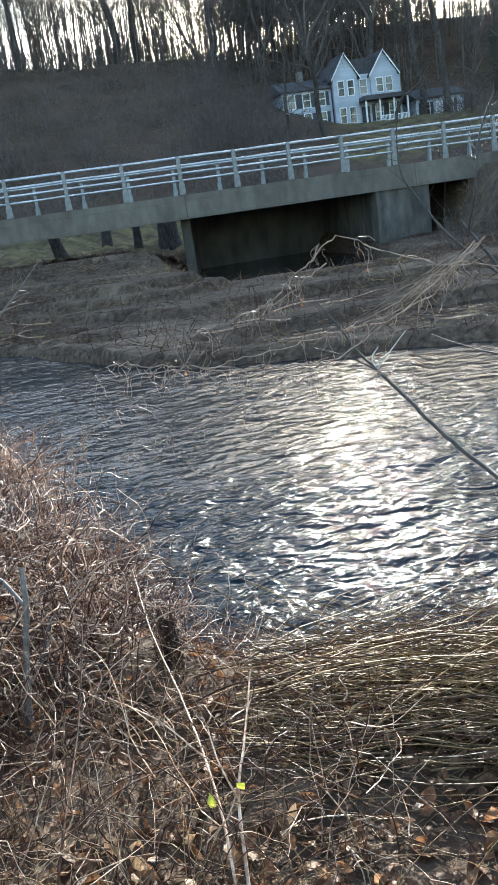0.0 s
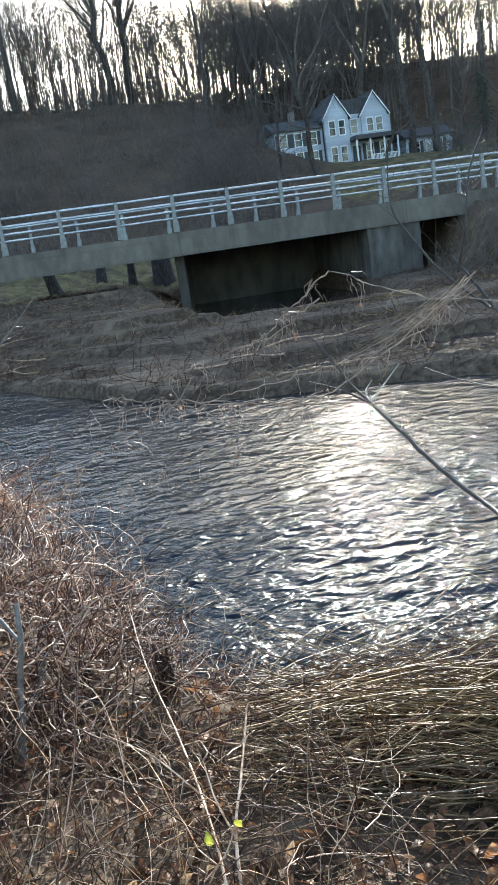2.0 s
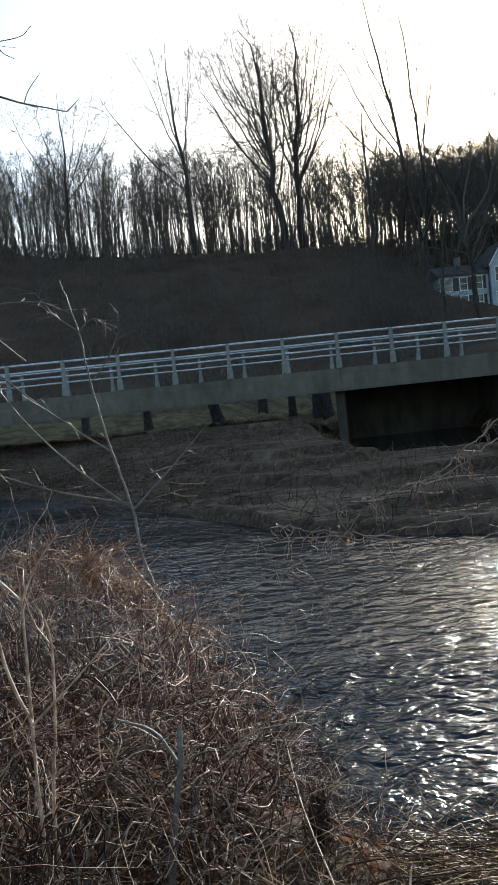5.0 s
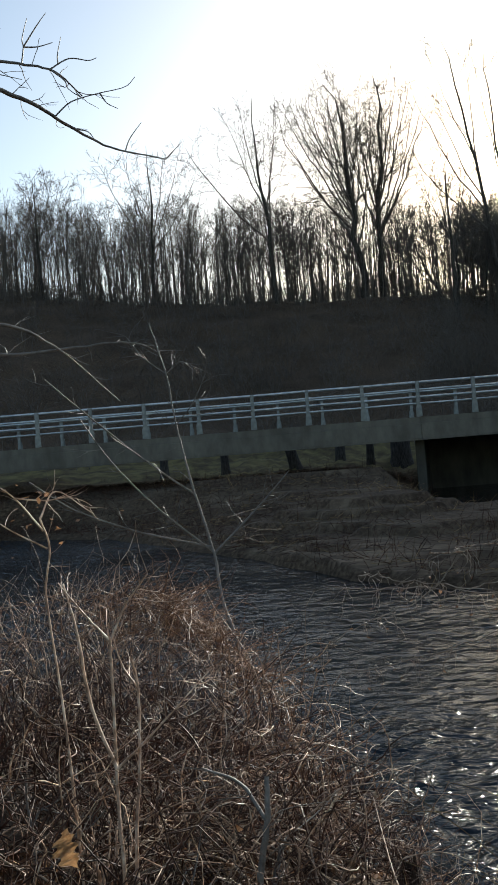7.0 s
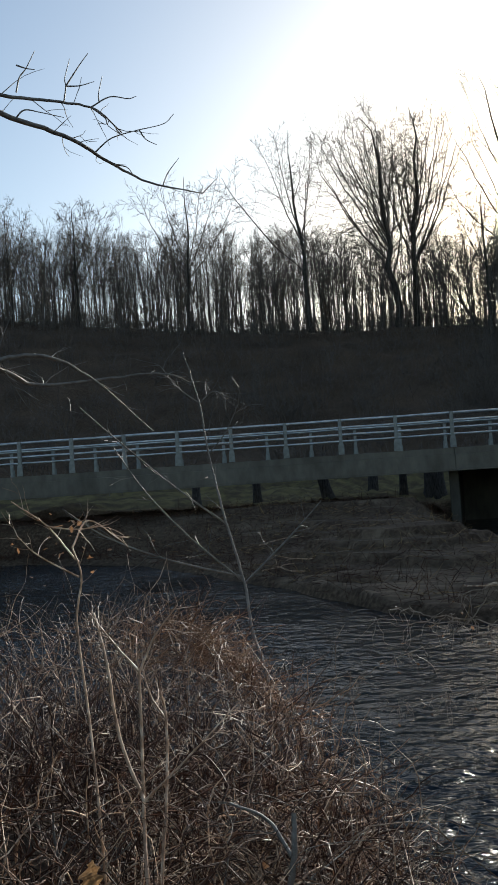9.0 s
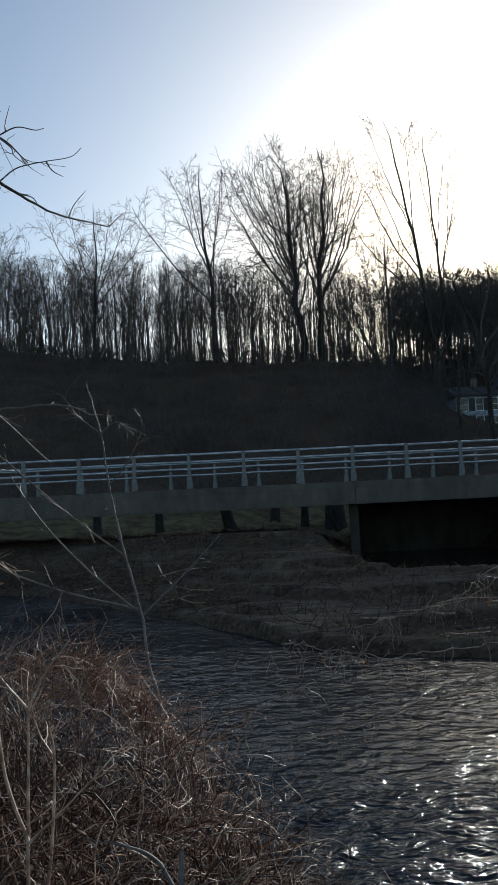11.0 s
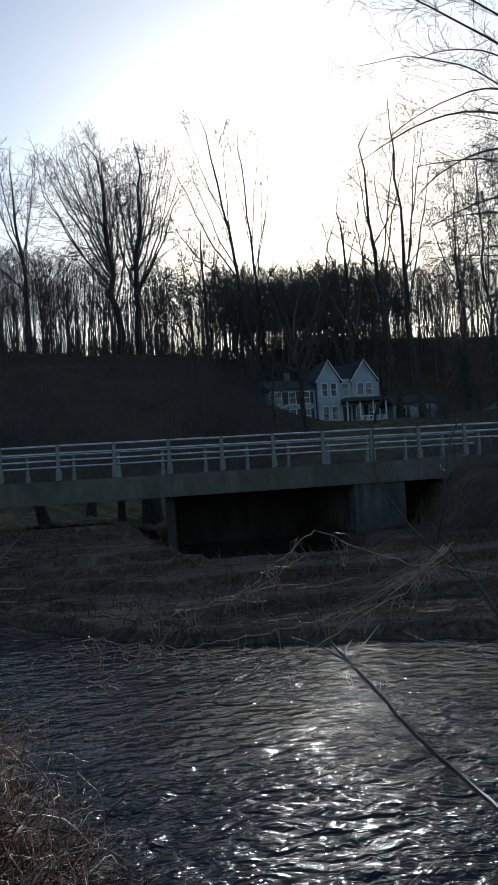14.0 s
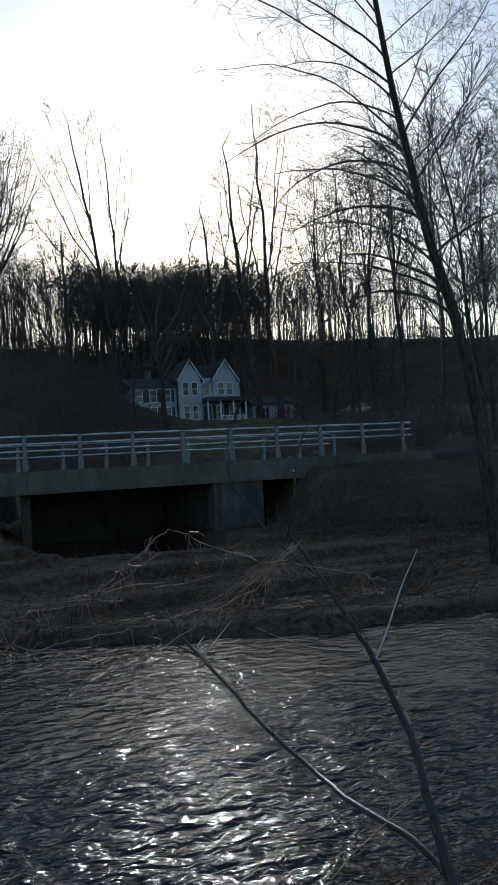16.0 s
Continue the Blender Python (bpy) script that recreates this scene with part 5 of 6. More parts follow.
# ---------------------------------------------------------------- single plants close by
def stem_plant(name, label, category, root, stems, mat, group="", twig=0, seed=1, twig_len=0.2, twig_r=0.002, sides=6):
    """A plant whose stems run through a few places; each stem: its places, its radii, its name."""
    rng = np.random.default_rng(seed)
    p = empty(name, root, label, category, group)
    o = np.array(root)
    for places, r0, r1, nm in stems:
        line = spline(np.asarray(places) - o, 6)
        line[1:-1] += rng.normal(0, r0 * 0.10, (len(line) - 2, 3))
        t = Tubes()
        t.add(line, r0, r1, sides)
        t.object(nm, mat, p)
        for _ in range(twig):
            s = int(rng.integers(len(line) // 4, len(line)))
            d = unit(line[min(s + 1, len(line) - 1)] - line[max(s - 1, 0)])
            ln = twig_len * rng.uniform(0.4, 1.3)
            side = wander(rng, line[s], off_way(rng, d, radians(rng.uniform(25, 65)), rng.uniform(0, 6.28)), ln, 5, 0.16)
            tw = Tubes()
            tw.add(side, twig_r, twig_r * 0.4)
            if rng.random() < 0.5:
                tw.add(wander(rng, side[2], off_way(rng, unit(side[3] - side[2]), 0.8, rng.uniform(0, 6.28)), ln * 0.5, 3, 0.2), twig_r * 0.7, twig_r * 0.3)
            tw.object("twig", mat, p)
    return p


M_DARKSTEM = material("smooth_grey_shrub_bark", [(0.028, 0.024, 0.021), (0.065, 0.056, 0.048)], rough=0.6, scale=30, bump=0.3, spec=0.4)
M_SAPBARK = material("grey_sapling_bark", [(0.095, 0.08, 0.068), (0.21, 0.18, 0.155)], rough=0.6, scale=26, bump=0.3, spec=0.4)
M_VINE = material("withered_vine_stems", [(0.11, 0.078, 0.058), (0.36, 0.28, 0.215)], rough=0.55, scale=22, bump=0.1, island=0.4, spec=0.4)
# pale shoots, coloured nearly white to carry the sunlight on them
M_PALESTEM = material("pale_dead_shoot", [(0.52, 0.45, 0.37), (0.74, 0.67, 0.58)], rough=0.45, scale=30, bump=0.2, spec=0.5)

# the shrub that leans out over the water
shrub = stem_plant("riverside_shrub", "bare grey shrub leaning out over the water from the bank", "shrub", (1.62, 2.0, 3.30), (
    (((1.62, 2.0, 3.30), (1.70, 2.24, 3.52), (1.71, 2.50, 3.64), (1.67, 2.93, 3.67), (1.70, 3.35, 3.67), (1.59, 3.71, 3.83), (1.52, 3.89, 3.96), (1.44, 4.06, 4.09)), 0.015, 0.008, "stem"),
    (((1.44, 4.06, 4.09), (1.36, 4.12, 4.20), (1.30, 4.16, 4.32), (1.22, 4.28, 4.46)), 0.008, 0.003, "branch"),
    (((1.44, 4.06, 4.09), (1.28, 4.02, 4.19), (1.12, 4.05, 4.26)), 0.006, 0.002, "branch"),
    (((1.62, 2.0, 3.30), (1.61, 2.12, 3.57), (1.66, 2.28, 3.68), (1.71, 2.45, 3.83), (1.77, 2.60, 3.96), (1.80, 2.91, 4.23), (1.78, 3.07, 4.38), (1.77, 3.34, 4.58),
      (1.69, 3.51, 4.79)), 0.022, 0.006, "stem"),
    (((1.78, 2.99, 4.26), (1.64, 3.12, 4.27), (1.55, 3.28, 4.30), (1.48, 3.43, 4.34)), 0.004, 0.002, "branch"),
    (((1.77, 3.34, 4.58), (1.80, 3.43, 4.56), (1.67, 3.57, 4.72), (1.57, 3.68, 4.91), (1.53, 3.75, 5.04), (1.55, 3.79, 5.28)), 0.007, 0.003, "branch"),
    (((1.70, 3.48, 4.72), (1.71, 3.40, 4.92), (1.76, 3.43, 5.13), (1.84, 3.44, 5.29)), 0.006, 0.003, "branch"),
), M_DARKSTEM, twig=10, seed=81, twig_len=0.2, twig_r=0.0016)
for places in (((1.44, 4.06, 4.09), (1.52, 4.04, 4.18), (1.60, 4.02, 4.27)), ((1.44, 4.06, 4.09), (1.43, 4.08, 4.15), (1.47, 4.08, 4.20)),
               ((1.80, 2.91, 4.23), (1.87, 2.90, 4.37), (1.94, 2.89, 4.53), (2.01, 2.86, 4.68))):
    t = Tubes()
    t.add(spline(np.asarray(places) - np.array([1.62, 2.0, 3.30]), 5), 0.0055, 0.002, 5)
    t.object("shoot", M_PALESTEM, shrub, "pale dead shoot")


def build_vines():
    """Dry vine runners slung through the shrub, hung with withered leaves and strands."""
    rng = np.random.default_rng(91)
    runners = (((1.71, 3.38, 4.70), (1.48, 3.46, 4.52), (1.17, 3.75, 4.25), (0.84, 4.00, 4.06), (0.43, 4.23, 3.89)),
               ((2.03, 3.07, 4.52), (1.82, 3.20, 4.58), (1.50, 3.48, 4.65), (1.19, 3.71, 4.80)),
               ((1.55, 3.69, 4.10), (1.30, 3.89, 4.14), (0.86, 4.22, 4.16), (0.46, 4.40, 4.20), (0.06, 4.52, 4.19)),
               ((1.69, 3.39, 4.71), (1.52, 3.55, 4.48), (1.26, 3.74, 4.38), (1.02, 4.00, 4.30), (0.73, 4.26, 4.22), (0.5, 4.4, 4.12)),
               ((1.19, 3.71, 4.80), (1.05, 3.85, 4.66), (0.92, 4.0, 4.52), (0.80, 4.1, 4.46)),
               ((1.72, 3.36, 4.72), (1.60, 3.50, 4.60), (1.45, 3.60, 4.50), (1.2, 3.8, 4.36)),
               ((1.10, 3.73, 4.26), (0.82, 3.93, 4.11), (0.41, 4.16, 3.92), (0.01, 4.32, 3.81)),
               ((1.13, 3.81, 4.21), (0.71, 4.08, 4.22), (0.35, 4.30, 4.26), (0.14, 4.42, 4.29)),
               ((0.55, 4.08, 4.37), (0.41, 4.13, 4.21), (0.15, 4.23, 4.09), (-0.15, 4.35, 3.91)),
               ((1.15, 3.77, 4.68), (0.97, 3.91, 4.54), (0.70, 4.07, 4.45), (0.46, 4.20, 4.38)))
    v = empty("dry_vine", (1.71, 3.38, 4.70), "withered vine runners with dead leaves slung through the shrub", "vine")
    o = np.array((1.71, 3.38, 4.70))
    spots = []
    for c in runners:
        line = spline(np.asarray(c) - o, 8)
        line[1:] += rng.normal(0, 0.006, (len(line) - 1, 3))
        t = Tubes()
        t.add(line, 0.0034, 0.0022, 4)
        t.object("runner", M_VINE, v)
        knots = rng.integers(2, len(line), 6)
        for k in range(27):
            s = int(knots[k % 6]) if k < 20 else int(rng.integers(2, len(line)))
            down = wander(rng, line[s] + rng.normal(0, 0.012, 3), (rng.normal(0, 0.5), rng.normal(0, 0.5), rng.uniform(-1.5, 0.2)), rng.uniform(0.04, 0.17), 7, 0.36, -0.25)
            st = Tubes()
            st.add(down, 0.0017, 0.0008)
            st.object("strand", M_VINE, v)
            if rng.random() < 0.36:
                spots.append((down[-1], rng.uniform(0.012, 0.026)))
    for _ in range(12):
        p = np.array([rng.normal(1.66, 0.04), rng.normal(3.40, 0.04), rng.normal(4.66, 0.025)]) - o
        st = Tubes()
        st.add(wander(rng, p, (-1, rng.normal(0.42, 0.12), rng.normal(-0.60, 0.06)), rng.uniform(0.3, 0.85), 8, 0.05, 0.005), 0.0013, 0.0007)
        st.object("strand", M_VINE, v)
    for q, s in spots:
        vv, ff = leaf_arrays(rng, q, s)
        sheet("withered_leaf", vv, ff, M_LEAF, v)


build_vines()

# the slender sapling behind the thicket, with rising side branches
stem_plant("slender_sapling", "slender bare sapling standing behind the thicket", "sapling", (-0.62, 6.5, 2.5), (
    (((-0.62, 6.5, 2.5), (-0.69, 6.61, 3.38), (-0.82, 6.89, 3.77), (-0.87, 7.04, 4.12), (-1.03, 7.18, 4.73), (-1.13, 7.27, 5.21), (-1.19, 7.33, 5.66), (-1.31, 7.36, 6.11)), 0.019, 0.004, "stem"),
    (((-0.87, 7.04, 4.12), (-0.50, 7.20, 4.45), (-0.20, 7.33, 4.75)), 0.011, 0.004, "branch"),
    (((-0.89, 7.05, 4.18), (-1.42, 6.89, 4.35), (-1.91, 6.70, 4.59), (-2.20, 6.52, 4.84)), 0.011, 0.004, "branch"),
    (((-0.99, 7.17, 4.60), (-1.40, 7.03, 4.95), (-1.80, 6.83, 5.35), (-2.05, 6.64, 5.63)), 0.010, 0.004, "branch"),
    (((-0.88, 7.05, 4.14), (-1.27, 6.93, 4.52), (-1.59, 6.79, 4.92), (-1.80, 6.63, 5.30)), 0.010, 0.004, "branch"),
    (((-1.13, 7.27, 5.21), (-0.98, 7.3, 5.38), (-0.85, 7.3, 5.62)), 0.007, 0.003, "branch"),
    (((-1.19, 7.33, 5.66), (-1.36, 7.3, 5.8), (-1.5, 7.25, 6.0)), 0.006, 0.003, "branch"),
    (((-1.19, 7.33, 5.66), (-1.06, 7.33, 5.75), (-0.95, 7.32, 5.7)), 0.006, 0.003, "branch"),
), M_SAPBARK, "", 10, 84, 0.30, 0.0026)

# the tree at the edge of the thicket whose branches reach into view from the west
tree_w = stem_plant("streamside_tree", "small bare tree at the thicket's edge, branches overhanging the bank", "tree", (-2.5, 2.9, 3.2), (
    (((-2.5, 2.9, 3.2), (-2.45, 2.95, 4.6), (-2.35, 3.0, 5.6), (-2.3, 3.05, 6.6), (-2.35, 3.1, 8.2)), 0.06, 0.02, "trunk"),
    (((-2.3, 3.0, 6.1), (-1.69, 3.34, 6.67), (-1.44, 3.67, 6.67), (-1.25, 3.96, 6.67), (-1.13, 4.23, 6.64), (-0.98, 4.48, 6.61), (-0.73, 4.74, 6.61)), 0.016, 0.003, "branch"),
    (((-2.3, 3.02, 6.3), (-1.68, 3.33, 6.69), (-1.42, 3.64, 6.75), (-1.27, 3.89, 6.82), (-1.14, 4.03, 6.83), (-1.05, 4.19, 6.77)), 0.011, 0.003, "branch"),
    (((-2.35, 3.0, 5.5), (-1.61, 3.19, 5.48), (-1.40, 3.37, 5.55), (-1.27, 3.52, 5.56), (-1.12, 3.68, 5.46), (-0.92, 3.85, 5.24)), 0.015, 0.003, "branch"),
    (((-2.35, 3.0, 5.6), (-1.60, 3.18, 5.56), (-1.41, 3.38, 5.49), (-1.34, 3.51, 5.45), (-1.14, 3.68, 5.47), (-0.92, 3.83, 5.50), (-0.77, 3.96, 5.49)), 0.013, 0.003, "branch"),
), M_SAPBARK, "", 10, 85, 0.20, 0.0026)
UPPER = (((-1.404, 3.665, 6.780), (-1.388, 3.669, 6.846), (-1.358, 3.679, 6.890), (-1.318, 3.691, 6.972)),
          ((-1.397, 3.662, 6.901), (-1.357, 3.677, 6.889), (-1.321, 3.690, 6.886)),
          ((-1.258, 3.903, 6.823), (-1.245, 3.906, 6.900), (-1.247, 3.904, 6.939), (-1.220, 3.911, 7.033)),
          ((-1.246, 3.910, 6.902), (-1.188, 3.927, 6.994), (-1.138, 3.941, 7.065)),
          ((-1.246, 3.910, 6.902), (-1.184, 3.930, 6.907), (-1.118, 3.951, 6.930)),
          ((-1.156, 4.012, 6.835), (-1.068, 4.039, 6.889), (-0.983, 4.065, 6.883), (-0.943, 4.077, 6.897)),
          ((-1.124, 4.050, 6.872), (-1.124, 4.049, 6.916), (-1.102, 4.054, 7.004)),
          ((-1.156, 4.012, 6.835), (-1.096, 4.032, 6.785), (-1.083, 4.037, 6.747), (-1.027, 4.055, 6.704)))
LOWER = (((-1.180, 4.124, 6.655), (-1.112, 4.143, 6.720), (-1.050, 4.161, 6.749), (-0.963, 4.187, 6.775), (-0.842, 4.222, 6.808), (-0.789, 4.236, 6.859)),
          ((-1.005, 4.410, 6.870), (-0.975, 4.419, 6.820), (-0.920, 4.435, 6.790)),
          ((-1.424, 3.691, 6.673), (-1.385, 3.704, 6.714), (-1.321, 3.727, 6.707), (-1.222, 3.761, 6.687)),
          ((-1.107, 4.269, 6.641), (-1.054, 4.285, 6.627), (-1.024, 4.294, 6.581)),
          ((-0.919, 4.546, 6.609), (-0.890, 4.552, 6.675), (-0.825, 4.568, 6.760)),
          ((-0.729, 4.740, 6.610), (-0.649, 4.759, 6.691)))
for places in UPPER + LOWER:
    t = Tubes()
    t.add(spline(np.asarray(places) - np.array([-2.5, 2.9, 3.2]), 5), 0.0042, 0.0016, 5)
    t.object("twig", M_SAPBARK, tree_w)

# pale canes that stand out of the thicket
stem_plant("pale_cane", "pale forked cane standing out of the thicket", "cane", (-0.78, 2.6, 3.3), (
    (((-0.78, 2.6, 3.3), (-0.79, 2.67, 3.72), (-0.83, 2.84, 3.87), (-0.84, 2.92, 4.11), (-0.85, 2.99, 4.35)), 0.0075, 0.0045, "stem"),
    (((-0.83, 2.86, 3.95), (-0.94, 3.01, 4.12), (-1.01, 3.16, 4.35), (-1.08, 3.27, 4.52)), 0.007, 0.004, "branch"),
    (((-0.85, 2.99, 4.35), (-0.80, 3.05, 4.46), (-0.72, 3.1, 4.56)), 0.005, 0.002, "branch"),
    (((-0.85, 2.99, 4.35), (-0.95, 3.05, 4.44), (-1.05, 3.1, 4.55)), 0.005, 0.002, "branch"),
    (((-0.83, 2.86, 3.95), (-0.70, 2.95, 4.05), (-0.52, 3.1, 4.2)), 0.005, 0.002, "branch"),
), M_STEM, "canes", 8, 86, 0.18, 0.0015)
stem_plant("pale_cane", "pale crooked cane with a bent tip in the thicket", "cane", (-0.72, 2.6, 3.3), (
    (((-0.72, 2.6, 3.3), (-0.75, 2.68, 3.71), (-0.76, 2.88, 3.93), (-0.78, 3.06, 4.16), (-0.80, 3.08, 4.26)), 0.007, 0.004, "stem"),
    (((-0.78, 3.06, 4.16), (-0.84, 3.1, 4.24), (-0.87, 3.12, 4.34)), 0.004, 0.002, "branch"),
), M_STEM, "canes", 8, 87, 0.17, 0.0015)
cane = stem_plant("leafy_cane", "pale cane hung with withered russet leaves above the thicket", "cane", (-0.98, 2.9, 3.35), (
    (((-0.98, 2.9, 3.35), (-1.03, 3.01, 3.89), (-1.10, 3.19, 4.16), (-1.17, 3.34, 4.47), (-1.15, 3.37, 4.65), (-1.18, 3.37, 4.77)), 0.0055, 0.0035, "stem"),
    (((-1.17, 3.37, 4.72), (-1.27, 3.35, 4.86), (-1.40, 3.31, 4.97)), 0.004, 0.002, "branch"),
    (((-1.27, 3.35, 4.86), (-1.16, 3.39, 4.84), (-1.04, 3.42, 4.85)), 0.004, 0.002, "branch"),
    (((-1.16, 3.37, 4.65), (-1.31, 3.33, 4.75), (-1.38, 3.31, 4.83)), 0.004, 0.002, "branch"),
    (((-1.18, 3.37, 4.77), (-1.13, 3.45, 4.87), (-1.01, 3.52, 4.77)), 0.004, 0.002, "branch"),
), M_STEM, "canes", 6, 96, 0.14, 0.0015)
rng_c = np.random.default_rng(97)
for _ in range(26):
    vv, ff = leaf_arrays(rng_c, (rng_c.normal(-0.24, 0.11), rng_c.normal(0.48, 0.05), rng_c.normal(1.42, 0.07)), rng_c.uniform(0.015, 0.035))
    sheet("withered_leaf", vv, ff, M_RUSSET, cane)
stem_plant("young_trunk", "smooth grey young trunk at the thicket's foot", "sapling", (-0.415, 2.72, 3.30), (
    (((-0.415, 2.72, 3.30), (-0.40, 2.74, 3.45), (-0.372, 2.75, 3.62), (-0.338, 2.76, 3.80), (-0.33, 2.80, 3.92)), 0.0165, 0.009, "stem"),
    (((-0.345, 2.76, 3.80), (-0.42, 2.85, 3.88), (-0.55, 2.9, 3.92)), 0.008, 0.004, "branch"),
), M_SAPBARK, "", 7, 88, 0.22, 0.002)
# stout winding stems that carry the thicket
rng_s = np.random.default_rng(120)
for k in range(20):
    y0 = rng_s.uniform(2.7, 4.6)
    x0 = float(thicket_edge(y0)) - rng_s.uniform(0.1, 1.3)
    if abs(x0 + 0.145 * y0) < 0.1:
        x0 += 0.2
    g = float(land(x0, y0))
    main = wander(rng_s, (x0, y0, g - 0.05), (rng_s.normal(0, 0.18), rng_s.normal(0, 0.15), 1), (thicket_top(x0, y0) - g) * rng_s.uniform(0.75, 1.1), 6, 0.14)
    r0 = rng_s.uniform(0.006, 0.012)
    limbs = [(main, r0, 0.004, "stem")]
    for q in (2, 3, 4):
        limbs.append((wander(rng_s, main[q], (rng_s.normal(0, 0.9), rng_s.normal(0, 0.7), rng_s.uniform(0.3, 1)), rng_s.uniform(0.2, 0.5), 4, 0.22, -0.04), r0 * 0.5, 0.0018, "branch"))
    stem_plant("bramble_stem", "stout winding bramble stem rising through the thicket", "bramble", tuple(main[0]), limbs, M_STEM if k % 3 else M_SAPBARK, "bramble stems", 4, 200 + k, 0.14, 0.0014)
# long dead stalks that cross the foreground
stem_plant("dead_stalk", "long pale dead stalk leaning across the bank", "stalk", (0.11, 1.55, 3.40), (
    (((0.11, 1.55, 3.40), (0.13, 1.88, 3.51), (0.11, 2.37, 3.52), (0.06, 2.85, 3.55), (0.04, 3.32, 3.61)), 0.0045, 0.002, "stem"),
    (((0.12, 2.1, 3.52), (0.02, 2.2, 3.60), (-0.12, 2.3, 3.66)), 0.003, 0.0015, "branch"),
), M_STEM, "stalks", 5, 89, 0.14, 0.0013)
stem_plant("dead_stalk", "upright pale dead stalk on the bank", "stalk", (0.14, 1.6, 3.40), (
    (((0.14, 1.6, 3.40), (0.18, 1.88, 3.52), (0.23, 2.03, 3.56), (0.33, 2.36, 3.60)), 0.005, 0.003, "stem"),
    (((0.18, 1.88, 3.52), (0.15, 1.95, 3.60), (0.14, 2.0, 3.68)), 0.003, 0.0015, "branch"),
), M_STEM, "stalks", 3, 90, 0.12, 0.0012)
stem_plant("dead_stalk", "thin brown dead stalk leaning over the leaf litter", "stalk", (-0.33, 1.5, 3.42), (
    (((-0.33, 1.5, 3.42), (-0.26, 1.8, 3.6), (-0.2, 2.2, 3.66), (-0.15, 2.6, 3.8)), 0.004, 0.002, "stem"),
    (((-0.26, 1.8, 3.6), (-0.12, 1.9, 3.62), (0.02, 1.98, 3.60)), 0.0028, 0.0015, "branch"),
), M_STEM_DARK, "stalks", 5, 93, 0.14, 0.0012)


M_ROT = material("rotten_dark_wood", [(0.022, 0.014, 0.010), (0.07, 0.045, 0.03)], rough=0.9, scale=30, bump=0.8, stretch=(1, 1, 0.3), spec=0.2)


def build_stump():
    """A rotten, splintered stump wrapped in debris at the bank's edge."""
    rng = np.random.default_rng(95)
    s = empty("rotten_stump", (0.115, 3.04, 3.22), "dark rotten splintered stump at the water's edge", "stump")
    bm = bmesh.new()
    rings = []
    for k, (z, r) in enumerate(((-0.10, 0.055), (0.06, 0.036), (0.13, 0.032), (0.20, 0.042), (0.26, 0.026))):
        ring = []
        for i in range(14):
            a = i * math.tau / 14
            rr = r * (1 + 0.35 * noise.noise((math.cos(a) * 2, math.sin(a) * 2, z * 6)))
            ring.append(bm.verts.new((rr * math.cos(a) + 0.06 * z, rr * math.sin(a), z + (rng.uniform(-0.04, 0.07) if k == 4 else 0))))
        rings.append(ring)
    for a, b in zip(rings, rings[1:]):
        for i in range(14):
            bm.faces.new((a[i], a[(i + 1) % 14], b[(i + 1) % 14], b[i]))
    top = bm.verts.new((0.012, 0, 0.20))
    for i in range(14):
        bm.faces.new((rings[-1][i], rings[-1][(i + 1) % 14], top))
    part("wood", bm, M_ROT, s, "dark rotten wood")
    t = Tubes()
    for _ in range(330):
        a = rng.uniform(0, 6.28)
        p = np.array([0.05 * math.cos(a), 0.05 * math.sin(a), rng.uniform(0.02, 0.29)])
        t.add(wander(rng, p, (rng.normal(0, 1), rng.normal(0, 1), rng.normal(0, 0.8)), rng.uniform(0.03, 0.11), 5, 0.3, -0.05), 0.0022, 0.0008)
    t.object("debris", M_STEM_DARK, s, "brown debris caught on the stump")


build_stump()


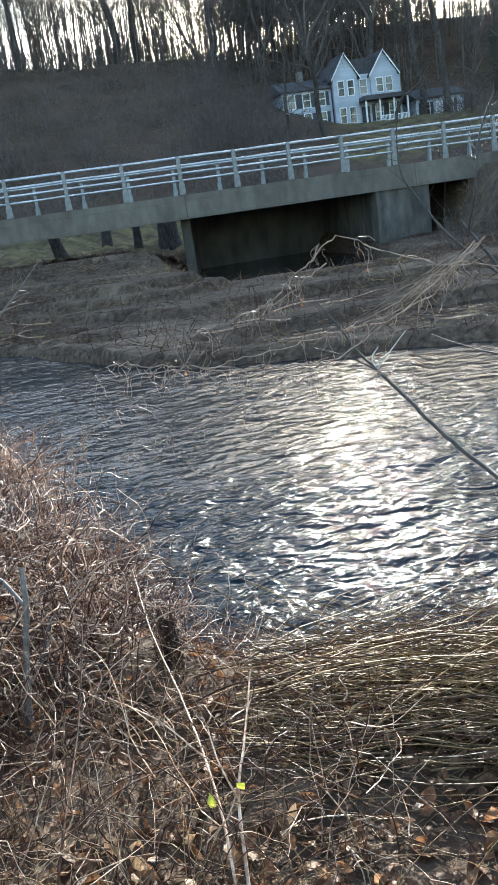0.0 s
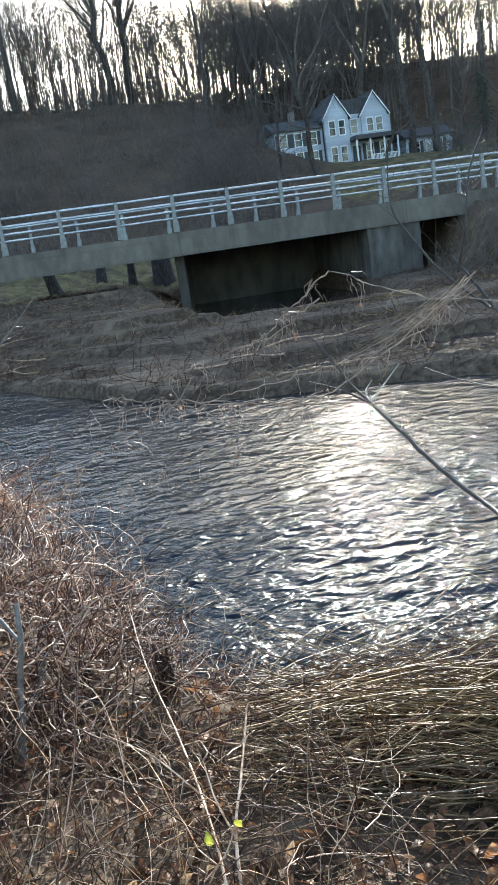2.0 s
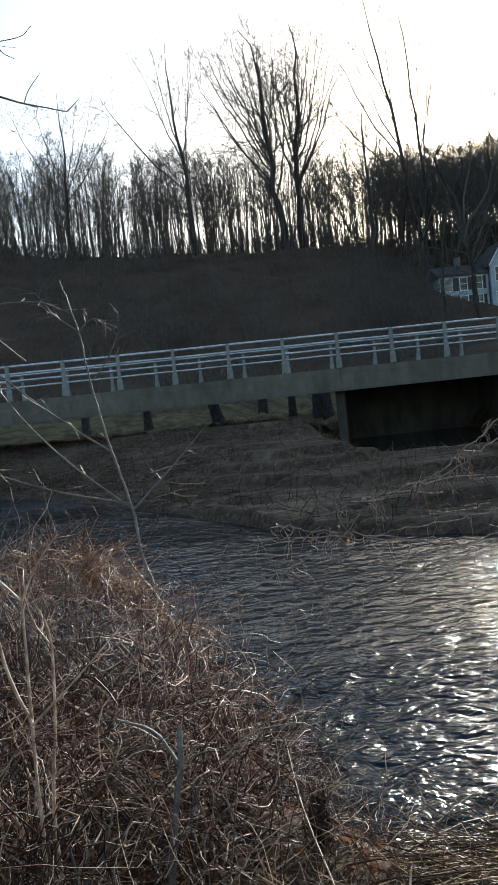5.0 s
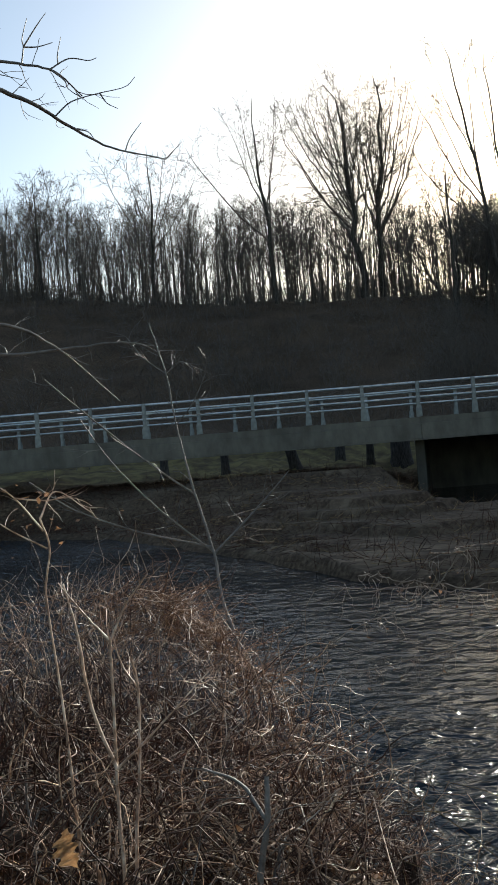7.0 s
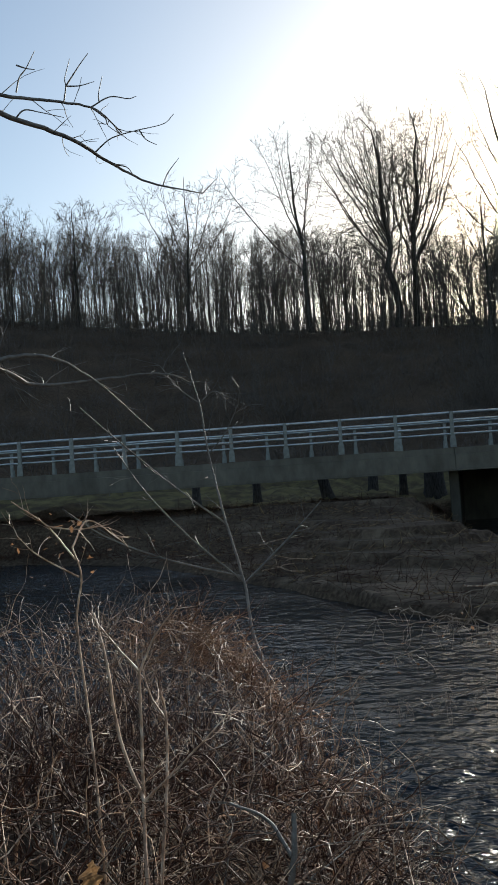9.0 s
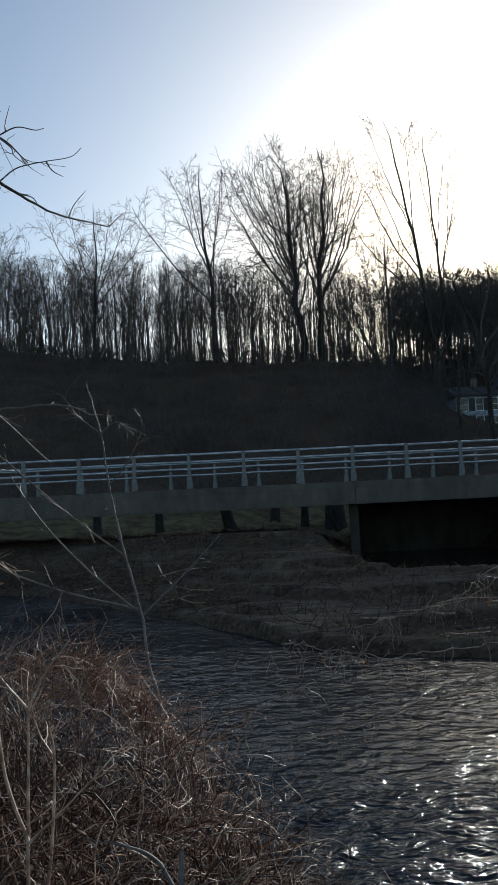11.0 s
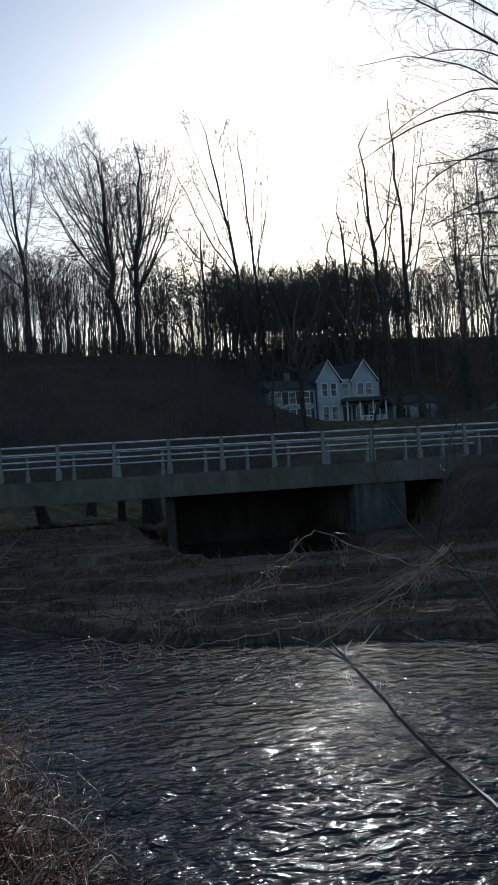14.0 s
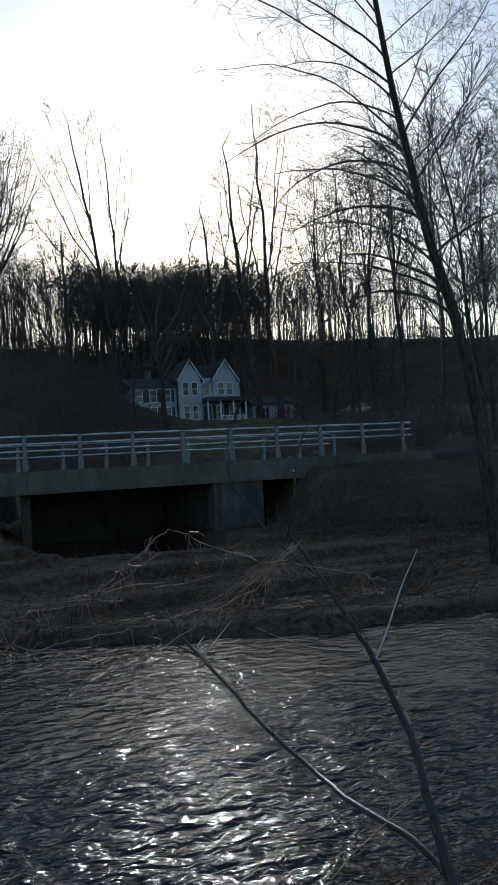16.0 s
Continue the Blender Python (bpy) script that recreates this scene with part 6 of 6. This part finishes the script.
def single_leaf(name, label, at, size, mat, seed, m=None):
    rng = np.random.default_rng(seed)
    v, f = leaf_arrays(rng, (0, 0, 0), size)
    ob = sheet(name, v, f, mat)
    ob.matrix_world = Matrix.Translation(at) @ (m or Matrix.Identity(4))
    return tagged(ob, label, "leaf", "single leaves")


def lobed_leaf(name, label, at, size, mat, seed, m):
    """A dead leaf with pointed lobes, curled lengthwise, and its stalk."""
    rng = np.random.default_rng(seed)
    outline = []
    for k in range(28):
        u = k / 27
        wide = math.sin(math.pi * min(1, u * 1.05)) ** 0.7 * (0.30 + 0.11 * math.cos(u * math.tau * 4.0)) + 0.01
        outline.append((u, wide))
    bm = bmesh.new()
    rows = []
    for u, wide in outline:
        bend = 0.22 * math.sin(3.0 * u) + 0.03 * rng.normal()
        rows.append([bm.verts.new((size * (u - 0.5), size * s * wide, size * (bend + 0.55 * abs(s) * wide + 0.03 * rng.normal()))) for s in (-1, -0.5, 0, 0.5, 1)])
    for a, b in zip(rows, rows[1:]):
        for i in range(4):
            bm.faces.new((a[i], a[i + 1], b[i + 1], b[i]))
    bmesh.ops.solidify(bm, geom=list(bm.faces), thickness=0.0006)
    leaf = link(name, bm, mat, smoothed=True)
    leaf.matrix_world = Matrix.Translation(at) @ m
    t = Tubes()
    t.add([(size * 0.5, 0, size * 0.05), (size * 0.68, 0.003, size * 0.12), (size * 0.85, 0.0, size * 0.28)], 0.0014, 0.001, 5)
    t.object("stalk", mat, leaf)
    return tagged(leaf, label, "leaf", "single leaves")


lobed_leaf("hanging_leaf", "large pale tan dead leaf caught on a cane", (-0.89, 2.48, 3.87), 0.115, M_LEAF_TAN, 4, Matrix.Rotation(-0.25, 4, "Z") @ Matrix.Rotation(1.25, 4, "X") @ Matrix.Rotation(-1.1, 4, "Z"))
single_leaf("green_leaf", "small yellow-green leaf on a stalk", (0.11, 1.86, 3.55), 0.045, M_LEAF_GREEN, 2, Matrix.Rotation(1.2, 4, "X"))
single_leaf("green_leaf", "small yellow-green leaf on a stalk", (0.19, 1.88, 3.56), 0.05, M_LEAF_GREEN, 3, Matrix.Rotation(1.0, 4, "X"))
